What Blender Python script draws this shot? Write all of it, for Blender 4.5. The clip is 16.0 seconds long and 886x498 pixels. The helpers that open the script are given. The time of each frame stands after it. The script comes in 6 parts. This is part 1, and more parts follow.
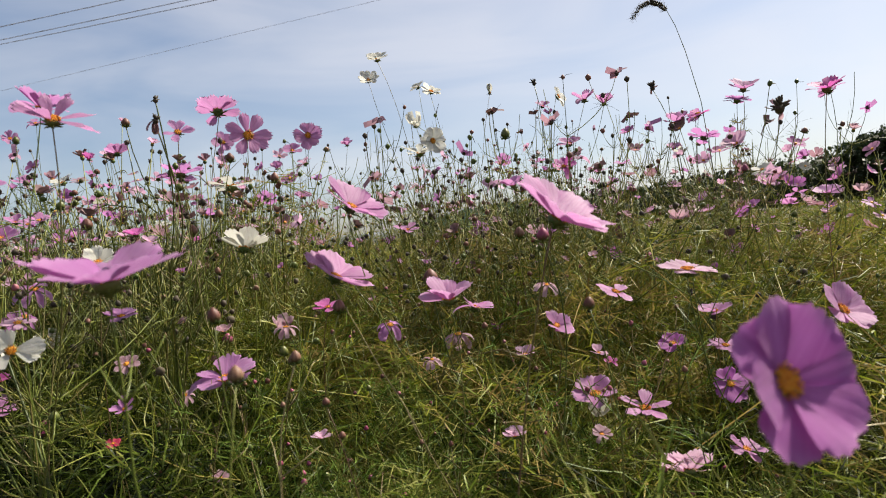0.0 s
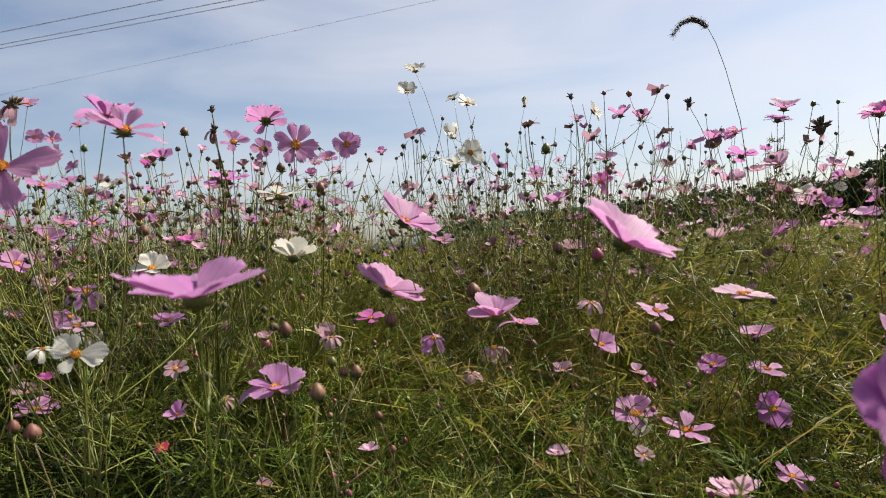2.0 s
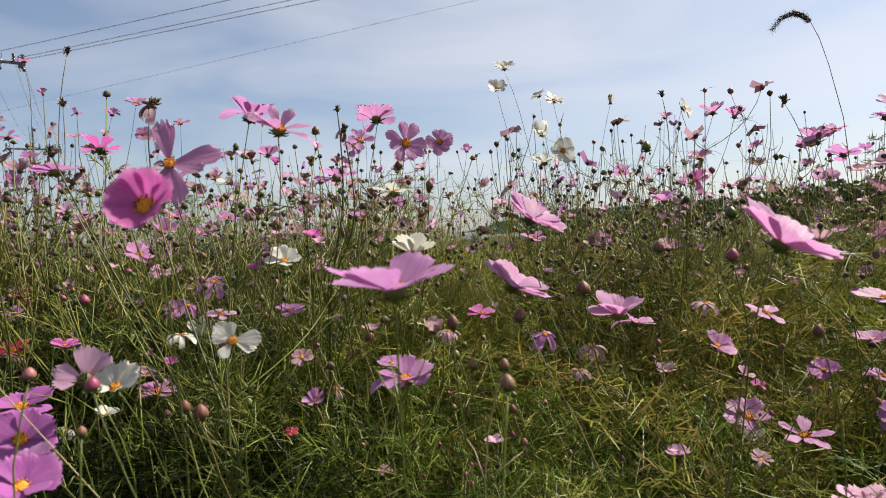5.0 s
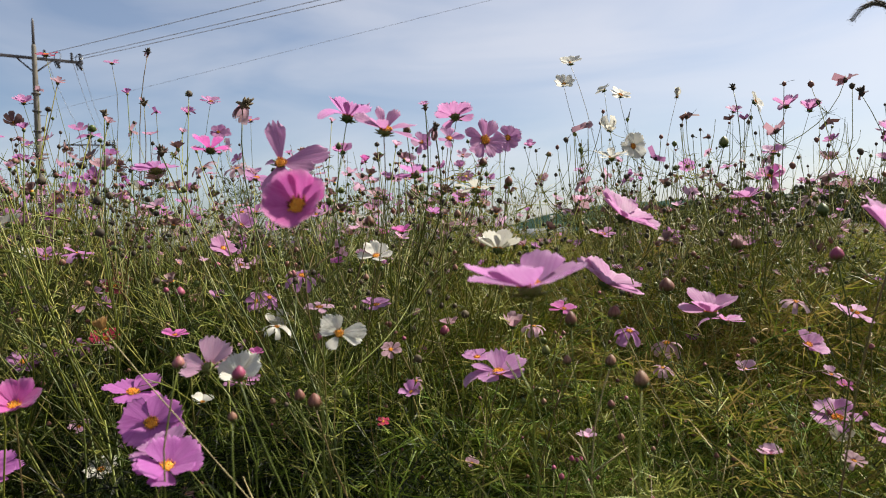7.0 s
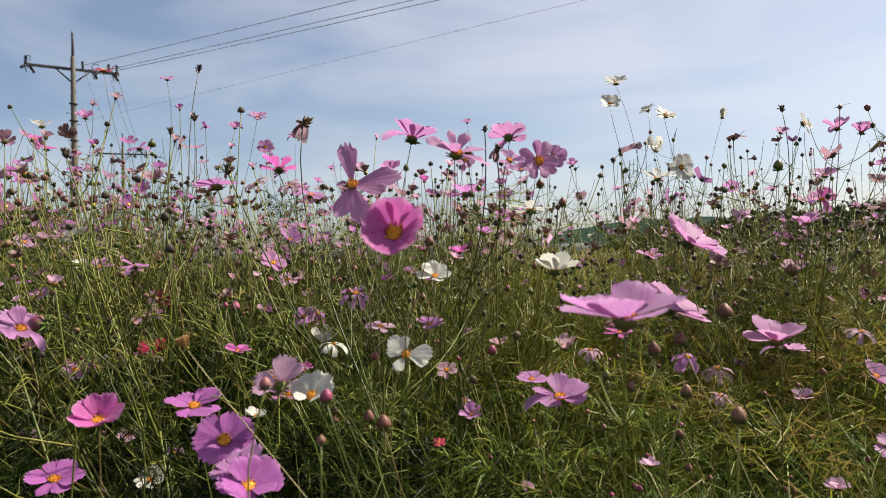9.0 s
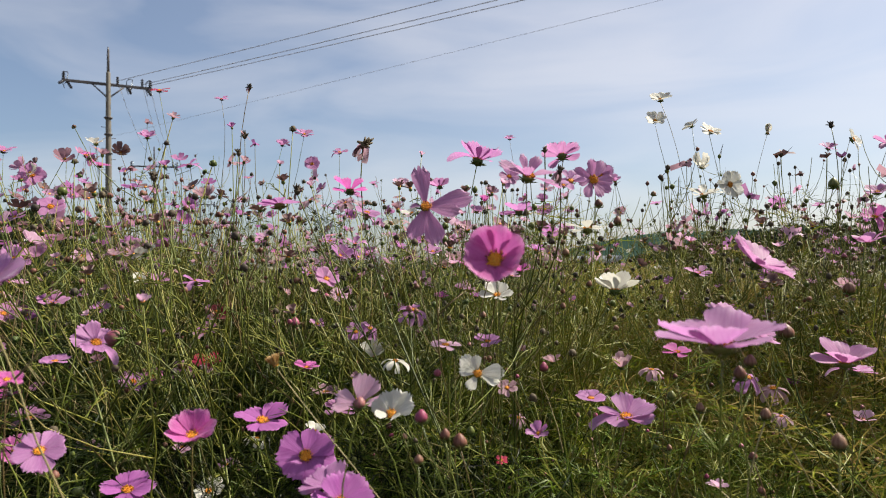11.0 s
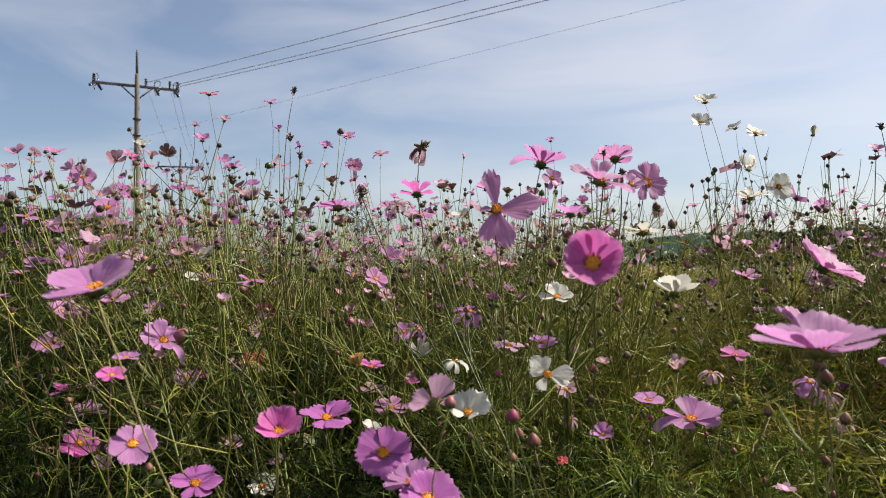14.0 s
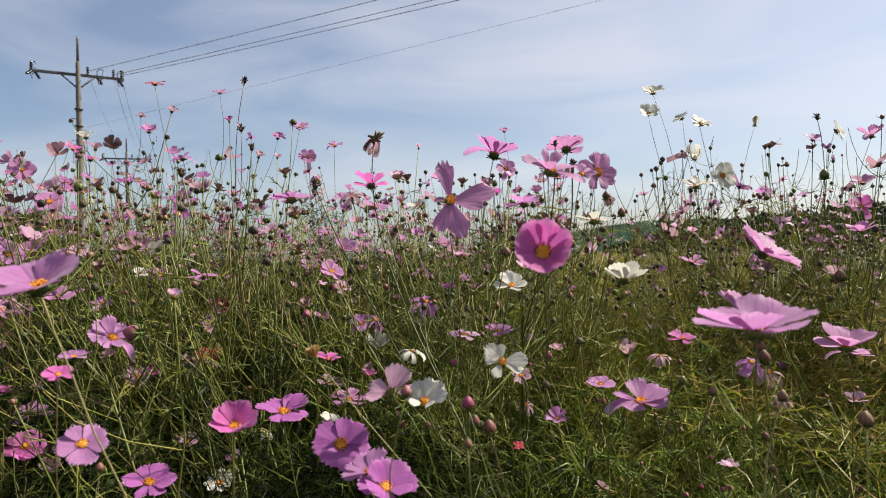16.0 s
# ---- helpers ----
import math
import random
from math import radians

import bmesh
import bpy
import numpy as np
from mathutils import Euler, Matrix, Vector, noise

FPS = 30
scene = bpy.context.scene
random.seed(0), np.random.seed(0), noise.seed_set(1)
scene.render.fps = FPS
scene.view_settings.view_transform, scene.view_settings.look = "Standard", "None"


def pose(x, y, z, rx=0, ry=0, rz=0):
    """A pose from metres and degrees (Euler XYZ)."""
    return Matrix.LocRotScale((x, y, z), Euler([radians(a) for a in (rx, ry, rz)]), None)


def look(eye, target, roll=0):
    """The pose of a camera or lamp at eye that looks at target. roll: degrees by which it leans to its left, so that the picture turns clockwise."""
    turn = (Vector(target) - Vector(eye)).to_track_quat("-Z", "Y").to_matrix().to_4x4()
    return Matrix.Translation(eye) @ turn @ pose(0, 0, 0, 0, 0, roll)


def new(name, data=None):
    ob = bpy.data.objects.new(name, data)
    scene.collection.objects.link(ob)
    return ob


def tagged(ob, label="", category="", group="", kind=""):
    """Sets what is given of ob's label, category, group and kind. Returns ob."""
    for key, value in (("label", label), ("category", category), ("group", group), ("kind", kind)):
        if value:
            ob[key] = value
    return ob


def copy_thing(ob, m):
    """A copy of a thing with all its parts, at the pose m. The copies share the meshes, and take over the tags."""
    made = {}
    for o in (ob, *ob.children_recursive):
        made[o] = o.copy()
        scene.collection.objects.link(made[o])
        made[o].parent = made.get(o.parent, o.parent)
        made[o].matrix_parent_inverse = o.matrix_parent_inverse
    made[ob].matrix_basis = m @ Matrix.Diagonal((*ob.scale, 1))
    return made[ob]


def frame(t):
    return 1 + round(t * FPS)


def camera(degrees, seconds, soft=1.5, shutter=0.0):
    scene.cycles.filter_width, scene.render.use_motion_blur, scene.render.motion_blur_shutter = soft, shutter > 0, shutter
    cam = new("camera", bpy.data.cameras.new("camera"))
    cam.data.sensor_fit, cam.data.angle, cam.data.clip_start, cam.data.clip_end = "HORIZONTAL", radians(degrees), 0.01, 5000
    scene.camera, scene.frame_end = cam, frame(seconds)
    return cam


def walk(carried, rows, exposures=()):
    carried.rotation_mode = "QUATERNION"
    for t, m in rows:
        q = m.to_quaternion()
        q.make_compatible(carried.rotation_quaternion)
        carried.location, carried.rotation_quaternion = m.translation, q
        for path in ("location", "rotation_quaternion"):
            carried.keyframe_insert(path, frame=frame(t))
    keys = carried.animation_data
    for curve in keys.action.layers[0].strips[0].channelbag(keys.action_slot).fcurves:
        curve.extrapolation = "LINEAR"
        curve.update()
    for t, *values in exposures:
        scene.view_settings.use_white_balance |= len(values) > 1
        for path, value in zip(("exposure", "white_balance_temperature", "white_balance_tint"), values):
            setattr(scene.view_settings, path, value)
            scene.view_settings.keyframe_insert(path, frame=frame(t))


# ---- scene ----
cam = camera(70.3, 16.0, soft=1.0)
cam.data.dof.use_dof = True
cam.data.dof.focus_distance, cam.data.dof.aperture_fstop = 1.1, 11.0
PATH = [
    (0, (0.0015, -0.0019, 0.9524), (-0.0042, 1.9976, 0.9098), -5.1),
    (0.5, (-0.0089, 0.0020, 0.9565), (-0.0268, 2.0011, 0.9018), -3.6),
    (1, (-0.0175, 0.0020, 0.9606), (-0.0442, 2.0011, 0.9084), -3.3),
    (1.5, (-0.0247, -0.0010, 0.9625), (-0.0622, 1.9982, 0.9216), -3.3),
    (2, (-0.0341, -0.0049, 0.9645), (-0.0893, 1.9943, 0.9467), -3.4),
    (2.5, (-0.0495, -0.0070, 0.9649), (-0.1329, 1.9912, 0.9490), -3.4),
    (3, (-0.0663, -0.0078, 0.9664), (-0.1870, 1.9885, 0.9440), -3.2),
    (3.5, (-0.0808, -0.0097, 0.9682), (-0.2353, 1.9842, 0.9462), -2.9),
    (4, (-0.0917, -0.0148, 0.9686), (-0.2691, 1.9772, 0.9504), -2.8),
    (6.5, (-0.1462, -0.0369, 0.9726), (-0.4547, 1.9389, 0.9415), -2.3),
    (7, (-0.1629, -0.0437, 0.9741), (-0.5109, 1.9255, 0.9402), -2.3),
    (7.5, (-0.1755, -0.0481, 0.9741), (-0.5571, 1.9150, 0.9448), -2.0),
    (8, (-0.1878, -0.0507, 0.9753), (-0.5831, 1.9098, 0.9552), -1.9),
    (8.5, (-0.1954, -0.0512, 0.9792), (-0.6016, 1.9072, 0.9751), -1.7),
    (9, (-0.2039, -0.0532, 0.9845), (-0.6221, 1.9026, 0.9945), -1.2),
    (11.5, (-0.2553, -0.0808, 0.9943), (-0.7687, 1.8515, 1.0458), -0.8),
    (12, (-0.2637, -0.0841, 0.9938), (-0.8006, 1.8419, 1.0434), -0.6),
    (12.5, (-0.2683, -0.0868, 0.9943), (-0.8241, 1.8338, 1.0438), -0.8),
    (13, (-0.2726, -0.0898, 0.9939), (-0.8208, 1.8330, 1.0412), -0.7),
    (13.5, (-0.2819, -0.0939, 0.9958), (-0.8278, 1.8296, 1.0419), -0.9),
    (14, (-0.2892, -0.0988, 0.9962), (-0.8455, 1.8216, 1.0474), -0.6),
    (14.5, (-0.2900, -0.1053, 0.9993), (-0.8551, 1.8125, 1.0535), -0.8),
    (15, (-0.2890, -0.1107, 1.0015), (-0.8506, 1.8077, 1.0664), -0.9),
    (15.5, (-0.2862, -0.1082, 0.9986), (-0.7853, 1.8278, 1.0494), -1.3),
    (16, (-0.2858, -0.1027, 0.9963), (-0.7106, 1.8516, 1.0150), -1.5),
]
walk(cam, [(t, look(eye, target, roll)) for t, eye, target, roll in PATH])

# ---- world, sun ----
SUN_AZ, SUN_EL = radians(58), radians(48)
SUN = Vector((math.sin(SUN_AZ) * math.cos(SUN_EL), math.cos(SUN_AZ) * math.cos(SUN_EL), math.sin(SUN_EL)))
world = bpy.data.worlds.new("world")
scene.world = world
world.use_nodes = True
wn, wl = world.node_tree.nodes, world.node_tree.links
wn.clear()
sky = wn.new("ShaderNodeTexSky")
sky.sky_type, sky.sun_disc = "NISHITA", False
sky.sun_elevation, sky.sun_rotation = SUN_EL, SUN_AZ
sky.air_density, sky.dust_density, sky.ozone_density = 1.0, 1.6, 3.0
tex = wn.new("ShaderNodeTexCoord")
# thin cirrus: stretched noise over the vault
mapping = wn.new("ShaderNodeMapping")
mapping.inputs["Rotation"].default_value = (0.25, 0.35, 0.5)
mapping.inputs["Scale"].default_value = (1.0, 3.0, 6.5)
wl.new(tex.outputs["Generated"], mapping.inputs["Vector"])
cirrus = wn.new("ShaderNodeTexNoise")
cirrus.inputs["Scale"].default_value, cirrus.inputs["Detail"].default_value = 1.7, 8.0
cirrus.inputs["Roughness"].default_value, cirrus.inputs["Distortion"].default_value = 0.47, 0.6
wl.new(mapping.outputs["Vector"], cirrus.inputs["Vector"])
veil = wn.new("ShaderNodeMapRange")
veil.inputs["From Min"].default_value, veil.inputs["From Max"].default_value = 0.34, 0.74
veil.inputs["To Min"].default_value, veil.inputs["To Max"].default_value = 0.18, 0.50
wl.new(cirrus.outputs["Fac"], veil.inputs["Value"])
mixer = wn.new("ShaderNodeMix")
mixer.data_type = "RGBA"
mixer.inputs["B"].default_value = (8.15, 7.85, 7.95, 1.0)
# the veil thickens towards the sun's side
facing = wn.new("ShaderNodeVectorMath")
facing.operation = "DOT_PRODUCT"
facing.inputs[1].default_value = (0.16, 0.0, 0.0)
wl.new(tex.outputs["Generated"], facing.inputs[0])
thick = wn.new("ShaderNodeMath")
thick.use_clamp = True
wl.new(facing.outputs["Value"], thick.inputs[0])
wl.new(veil.outputs["Result"], thick.inputs[1])
wl.new(thick.outputs["Value"], mixer.inputs["Factor"])
wl.new(sky.outputs["Color"], mixer.inputs["A"])
back = wn.new("ShaderNodeBackground")
back.inputs["Strength"].default_value = 0.0574
wl.new(mixer.outputs["Result"], back.inputs["Color"])
wout = wn.new("ShaderNodeOutputWorld")
wl.new(back.outputs["Background"], wout.inputs["Surface"])

sun = new("sun", bpy.data.lights.new("sun", "SUN"))
sun.data.energy, sun.data.angle, sun.data.color = 5.0, radians(2.0), (1.0, 0.92, 0.78)
sun.matrix_world = look(SUN * 50, (0, 0, 0))


scene.view_settings.exposure = 1.1


# ---- materials ----
def mat(name, rough=0.6, metallic=0.0):
    m = bpy.data.materials.new(name)
    m.use_nodes = True
    b = m.node_tree.nodes["Principled BSDF"]
    b.inputs["Roughness"].default_value, b.inputs["Metallic"].default_value = rough, metallic
    return m, m.node_tree.nodes, m.node_tree.links, b


def ramp(nodes, stops):
    r = nodes.new("ShaderNodeValToRGB")
    e = r.color_ramp.elements
    e[0].position, e[0].color = stops[0][0], (*stops[0][1], 1)
    e[1].position, e[1].color = stops[-1][0], (*stops[-1][1], 1)
    for p, c in stops[1:-1]:
        e.new(p).color = (*c, 1)
    return r


def noise_node(nodes, links, coord, scale, detail=4.0, rough=0.55, stretch=None):
    n = nodes.new("ShaderNodeTexNoise")
    n.inputs["Scale"].default_value, n.inputs["Detail"].default_value, n.inputs["Roughness"].default_value = scale, detail, rough
    src = coord
    if stretch:
        mp = nodes.new("ShaderNodeMapping")
        mp.inputs["Scale"].default_value = stretch
        links.new(coord, mp.inputs["Vector"])
        src = mp.outputs["Vector"]
    links.new(src, n.inputs["Vector"])
    return n


def mixed(nodes, links, a, b, fac, blend="MIX"):
    m = nodes.new("ShaderNodeMix")
    m.data_type, m.blend_type = "RGBA", blend
    for key, v in (("A", a), ("B", b), ("Factor", fac)):
        if isinstance(v, (int, float)):
            m.inputs[key].default_value = v
        elif isinstance(v, tuple):
            m.inputs[key].default_value = (*v, 1)
        else:
            links.new(v, m.inputs[key])
    return m.outputs["Result"]


def bump(nodes, links, b, height, strength, dist):
    n = nodes.new("ShaderNodeBump")
    n.inputs["Strength"].default_value, n.inputs["Distance"].default_value = strength, dist
    links.new(height, n.inputs["Height"])
    links.new(n.outputs["Normal"], b.inputs["Normal"])


def sheer(m, nodes, links, b, colour, share):
    """Adds light that passes through a thin leaf or petal."""
    t = nodes.new("ShaderNodeBsdfTranslucent")
    if isinstance(colour, tuple):
        t.inputs["Color"].default_value = (*colour, 1)
    else:
        links.new(colour, t.inputs["Color"])
    mx = nodes.new("ShaderNodeMixShader")
    mx.inputs["Fac"].default_value = share
    links.new(b.outputs["BSDF"], mx.inputs[1])
    links.new(t.outputs["BSDF"], mx.inputs[2])
    links.new(mx.outputs["Shader"], nodes["Material Output"].inputs["Surface"])


def petal_material(name, base, tip, vein, share=0.52):
    m, n, l, b = mat(name, 0.55)
    co = n.new("ShaderNodeTexCoord").outputs["Generated"]
    info = n.new("ShaderNodeObjectInfo")
    sep = n.new("ShaderNodeSeparateXYZ")
    l.new(co, sep.inputs["Vector"])
    along = ramp(n, [(0.0, vein), (0.28, base), (0.75, base), (1.0, tip)])
    l.new(sep.outputs["Y"], along.inputs["Fac"])
    veins = noise_node(n, l, co, 1.0, 3.0, 0.6, (26, 1.3, 1))
    vr = n.new("ShaderNodeMapRange")
    vr.inputs["From Min"].default_value, vr.inputs["From Max"].default_value = 0.42, 0.68
    vr.inputs["To Max"].default_value = 0.55
    l.new(veins.outputs["Fac"], vr.inputs["Value"])
    col = mixed(n, l, along.outputs["Color"], vein, vr.outputs["Result"])
    blotch = noise_node(n, l, co, 3.0, 4.0)
    br = n.new("ShaderNodeMapRange")
    br.inputs["From Min"].default_value, br.inputs["From Max"].default_value = 0.5, 0.8
    br.inputs["To Max"].default_value = 0.35
    l.new(blotch.outputs["Fac"], br.inputs["Value"])
    col = mixed(n, l, col, tip, br.outputs["Result"])
    hsv = n.new("ShaderNodeHueSaturation")
    vmap = n.new("ShaderNodeMapRange")
    vmap.inputs["To Min"].default_value, vmap.inputs["To Max"].default_value = 0.86, 1.1
    l.new(info.outputs["Random"], vmap.inputs["Value"])
    l.new(vmap.outputs["Result"], hsv.inputs["Value"])
    l.new(col, hsv.inputs["Color"])
    l.new(hsv.outputs["Color"], b.inputs["Base Color"])
    b.inputs["Specular IOR Level"].default_value = 0.25
    b.inputs["Sheen Weight"].default_value = 0.15
    bump(n, l, b, veins.outputs["Fac"], 0.35, 0.001)
    sheer(m, n, l, b, hsv.outputs["Color"], share)
    return m


PETAL = {
    "pink": petal_material("petal_pink", (0.485, 0.225, 0.43), (0.55, 0.33, 0.51), (0.38, 0.12, 0.32)),
    "mauve": petal_material("petal_mauve", (0.46, 0.21, 0.44), (0.53, 0.3, 0.52), (0.36, 0.11, 0.335)),
    "violet": petal_material("petal_violet", (0.41, 0.12, 0.40), (0.48, 0.19, 0.47), (0.32, 0.07, 0.30)),
    "pale": petal_material("petal_pale", (0.57, 0.36, 0.49), (0.62, 0.45, 0.56), (0.47, 0.22, 0.38)),
    "white": petal_material("petal_white", (0.58, 0.571, 0.521), (0.63, 0.622, 0.58), (0.47, 0.47, 0.37), 0.4),
    "hot": petal_material("petal_hot", (0.56, 0.13, 0.41), (0.61, 0.28, 0.50), (0.43, 0.045, 0.26)),
    "crimson": petal_material("petal_crimson", (0.447, 0.0231, 0.077), (0.493, 0.0539, 0.108), (0.277, 0.0077, 0.0385)),
    "maroon": petal_material("petal_maroon", (0.123, 0.00924, 0.0154), (0.185, 0.0154, 0.0231), (0.0539, 0.00385, 0.0077)),
    "faded": petal_material("petal_faded", (0.42, 0.255, 0.31), (0.50, 0.37, 0.40), (0.28, 0.13, 0.17)),
    "withered": petal_material("petal_withered", (0.17, 0.092, 0.092), (0.28, 0.175, 0.17), (0.077, 0.0385, 0.04), 0.2),
    "straw": petal_material("petal_straw", (0.40, 0.25, 0.09), (0.46, 0.31, 0.13), (0.22, 0.10, 0.03), 0.3),
}


def plant_material(name, stops, share, rough=0.55, patch=2.2, island=True, light_by_x=0.0, shade_clumps=0.0, foot=None, ribs=0, brown=0.0):
    """Stem and leaf green: differs from piece to piece and, slowly, over the field."""
    m, n, l, b = mat(name, rough)
    co = n.new("ShaderNodeTexCoord").outputs["Object"]
    r = ramp(n, stops)
    src = n.new("ShaderNodeNewGeometry").outputs["Random Per Island"] if island else n.new("ShaderNodeObjectInfo").outputs["Random"]
    big = noise_node(n, l, co, patch, 3.0)
    add = n.new("ShaderNodeMath")
    add.operation = "MULTIPLY_ADD"
    l.new(big.outputs["Fac"], add.inputs[0])
    add.inputs[1].default_value = 1.1
    sub = n.new("ShaderNodeMath")
    sub.operation = "MULTIPLY_ADD"
    l.new(src, sub.inputs[0])
    sub.inputs[1].default_value, sub.inputs[2].default_value = 0.8, -0.46
    l.new(sub.outputs["Value"], add.inputs[2])
    fac = add.outputs["Value"]
    # coarse noise puts lit tufts and shaded gaps into the leaf colour
    if shade_clumps:
        mid = noise_node(n, l, co, shade_clumps, 2.0)
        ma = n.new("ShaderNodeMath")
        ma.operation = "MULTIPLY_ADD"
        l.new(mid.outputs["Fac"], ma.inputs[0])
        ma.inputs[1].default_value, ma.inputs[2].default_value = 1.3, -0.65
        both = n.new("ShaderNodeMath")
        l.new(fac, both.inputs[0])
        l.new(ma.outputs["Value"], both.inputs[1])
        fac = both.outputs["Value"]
    # leaf colour darkens towards -x and brightens towards +x, standing in for uneven light
    if light_by_x:
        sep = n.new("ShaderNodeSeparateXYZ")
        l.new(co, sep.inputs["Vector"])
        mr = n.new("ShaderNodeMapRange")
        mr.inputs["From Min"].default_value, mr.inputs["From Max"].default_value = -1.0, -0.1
        mr.inputs["To Min"].default_value, mr.inputs["To Max"].default_value = -light_by_x * 1.9, light_by_x
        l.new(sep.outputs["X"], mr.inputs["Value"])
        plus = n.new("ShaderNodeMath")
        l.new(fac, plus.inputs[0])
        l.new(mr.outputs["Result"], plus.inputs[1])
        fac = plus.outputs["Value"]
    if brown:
        # the plants at the right end are browner; shade there is put into their colour too
        brown_shade = n.new("ShaderNodeMapRange")
        brown_shade.inputs["From Min"].default_value, brown_shade.inputs["From Max"].default_value = 0.22, 0.6
        l.new(sep.outputs["X"], brown_shade.inputs["Value"])
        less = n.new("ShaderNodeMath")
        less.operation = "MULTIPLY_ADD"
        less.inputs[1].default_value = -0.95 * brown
        l.new(brown_shade.outputs["Result"], less.inputs[0])
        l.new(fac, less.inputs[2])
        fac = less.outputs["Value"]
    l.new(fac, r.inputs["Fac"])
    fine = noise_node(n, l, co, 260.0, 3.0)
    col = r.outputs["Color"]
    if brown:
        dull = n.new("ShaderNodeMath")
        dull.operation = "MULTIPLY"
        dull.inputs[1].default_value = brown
        l.new(brown_shade.outputs["Result"], dull.inputs[0])
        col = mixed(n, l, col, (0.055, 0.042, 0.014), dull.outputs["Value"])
    if foot:
        gz = n.new("ShaderNodeSeparateXYZ")
        l.new(n.new("ShaderNodeTexCoord").outputs["Generated"], gz.inputs["Vector"])
        gm = n.new("ShaderNodeMapRange")
        gm.inputs["From Min"].default_value, gm.inputs["From Max"].default_value = 0.08, 0.5
        gm.inputs["To Min"].default_value, gm.inputs["To Max"].default_value = 0.85, 0.0
        l.new(gz.outputs["Z"], gm.inputs["Value"])
        col = mixed(n, l, col, foot, gm.outputs["Result"])
    if ribs:
        around = n.new("ShaderNodeTexGradient")
        around.gradient_type = "RADIAL"
        l.new(co, around.inputs["Vector"])
        wave = n.new("ShaderNodeMath")
        wave.operation = "MULTIPLY"
        wave.inputs[1].default_value = 2 * math.pi * ribs
        l.new(around.outputs["Fac"], wave.inputs[0])
        sine = n.new("ShaderNodeMath")
        sine.operation = "SINE"
        l.new(wave.outputs["Value"], sine.inputs[0])
        band = n.new("ShaderNodeMapRange")
        band.inputs["From Min"].default_value, band.inputs["From Max"].default_value = 0.1, 0.9
        band.inputs["To Max"].default_value = 0.6
        l.new(sine.outputs["Value"], band.inputs["Value"])
        col = mixed(n, l, col, stops[0][1], band.outputs["Result"])
    hs = n.new("ShaderNodeHueSaturation")
    vm = n.new("ShaderNodeMapRange")
    vm.inputs["To Min"].default_value, vm.inputs["To Max"].default_value = 0.6, 1.4
    l.new(fine.outputs["Fac"], vm.inputs["Value"])
    l.new(vm.outputs["Result"], hs.inputs["Value"])
    l.new(col, hs.inputs["Color"])
    l.new(hs.outputs["Color"], b.inputs["Base Color"])
    b.inputs["Specular IOR Level"].default_value = 0.25
    if share:
        sheer(m, n, l, b, hs.outputs["Color"], share)
    return m


# the near-black stops stand in for shade between the leaves
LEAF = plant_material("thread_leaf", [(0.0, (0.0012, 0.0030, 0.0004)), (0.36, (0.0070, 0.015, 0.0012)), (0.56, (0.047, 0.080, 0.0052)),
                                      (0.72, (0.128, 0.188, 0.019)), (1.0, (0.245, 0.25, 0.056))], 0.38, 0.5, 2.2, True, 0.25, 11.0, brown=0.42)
# sunlit copy of the leaf, also more tan: canopy light put into its colour
LEAF_LIT = plant_material("thread_leaf_lit", [(0.0, (0.016, 0.030, 0.004)), (0.32, (0.078, 0.112, 0.010)), (0.55, (0.185, 0.222, 0.019)),
                                              (0.8, (0.26, 0.245, 0.037)), (1.0, (0.29, 0.21, 0.065))], 0.42, 0.5, 2.2, True, 0.3, 9.0, brown=0.2)
LEAF_LUSH = plant_material("thread_leaf_lush", [(0.0, (0.030, 0.060, 0.008)), (0.3, (0.060, 0.115, 0.012)), (0.55, (0.110, 0.190, 0.020)),
                                                (0.8, (0.19, 0.29, 0.038)), (1.0, (0.26, 0.31, 0.066))], 0.36, 0.5, 5.0, True, 0.0, 15.0)
STEM = plant_material("stem_green", [(0.0, (0.036, 0.052, 0.010)), (0.4, (0.078, 0.098, 0.018)), (0.7, (0.125, 0.105, 0.034)), (1.0, (0.105, 0.058, 0.034))],
                      0.0, 0.45, 9.0, False)
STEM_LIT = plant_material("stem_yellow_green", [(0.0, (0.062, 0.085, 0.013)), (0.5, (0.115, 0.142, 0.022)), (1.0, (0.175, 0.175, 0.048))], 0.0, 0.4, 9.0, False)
STALK = plant_material("bare_stalk", [(0.0, (0.045, 0.058, 0.010)), (0.4, (0.12, 0.14, 0.02)), (0.75, (0.19, 0.185, 0.032)), (1.0, (0.17, 0.11, 0.045))], 0.0, 0.45, 2.2, True)
STRAW = plant_material("stem_straw", [(0.0, (0.194, 0.166, 0.072)), (0.5, (0.259, 0.223, 0.108)), (1.0, (0.302, 0.238, 0.137))], 0.0, 0.5, 9.0, False)
CALYX = plant_material("calyx_green", [(0.0, (0.036, 0.0648, 0.0144)), (0.5, (0.072, 0.108, 0.0216)), (1.0, (0.137, 0.144, 0.0432))], 0.1, 0.5, 60.0, False)
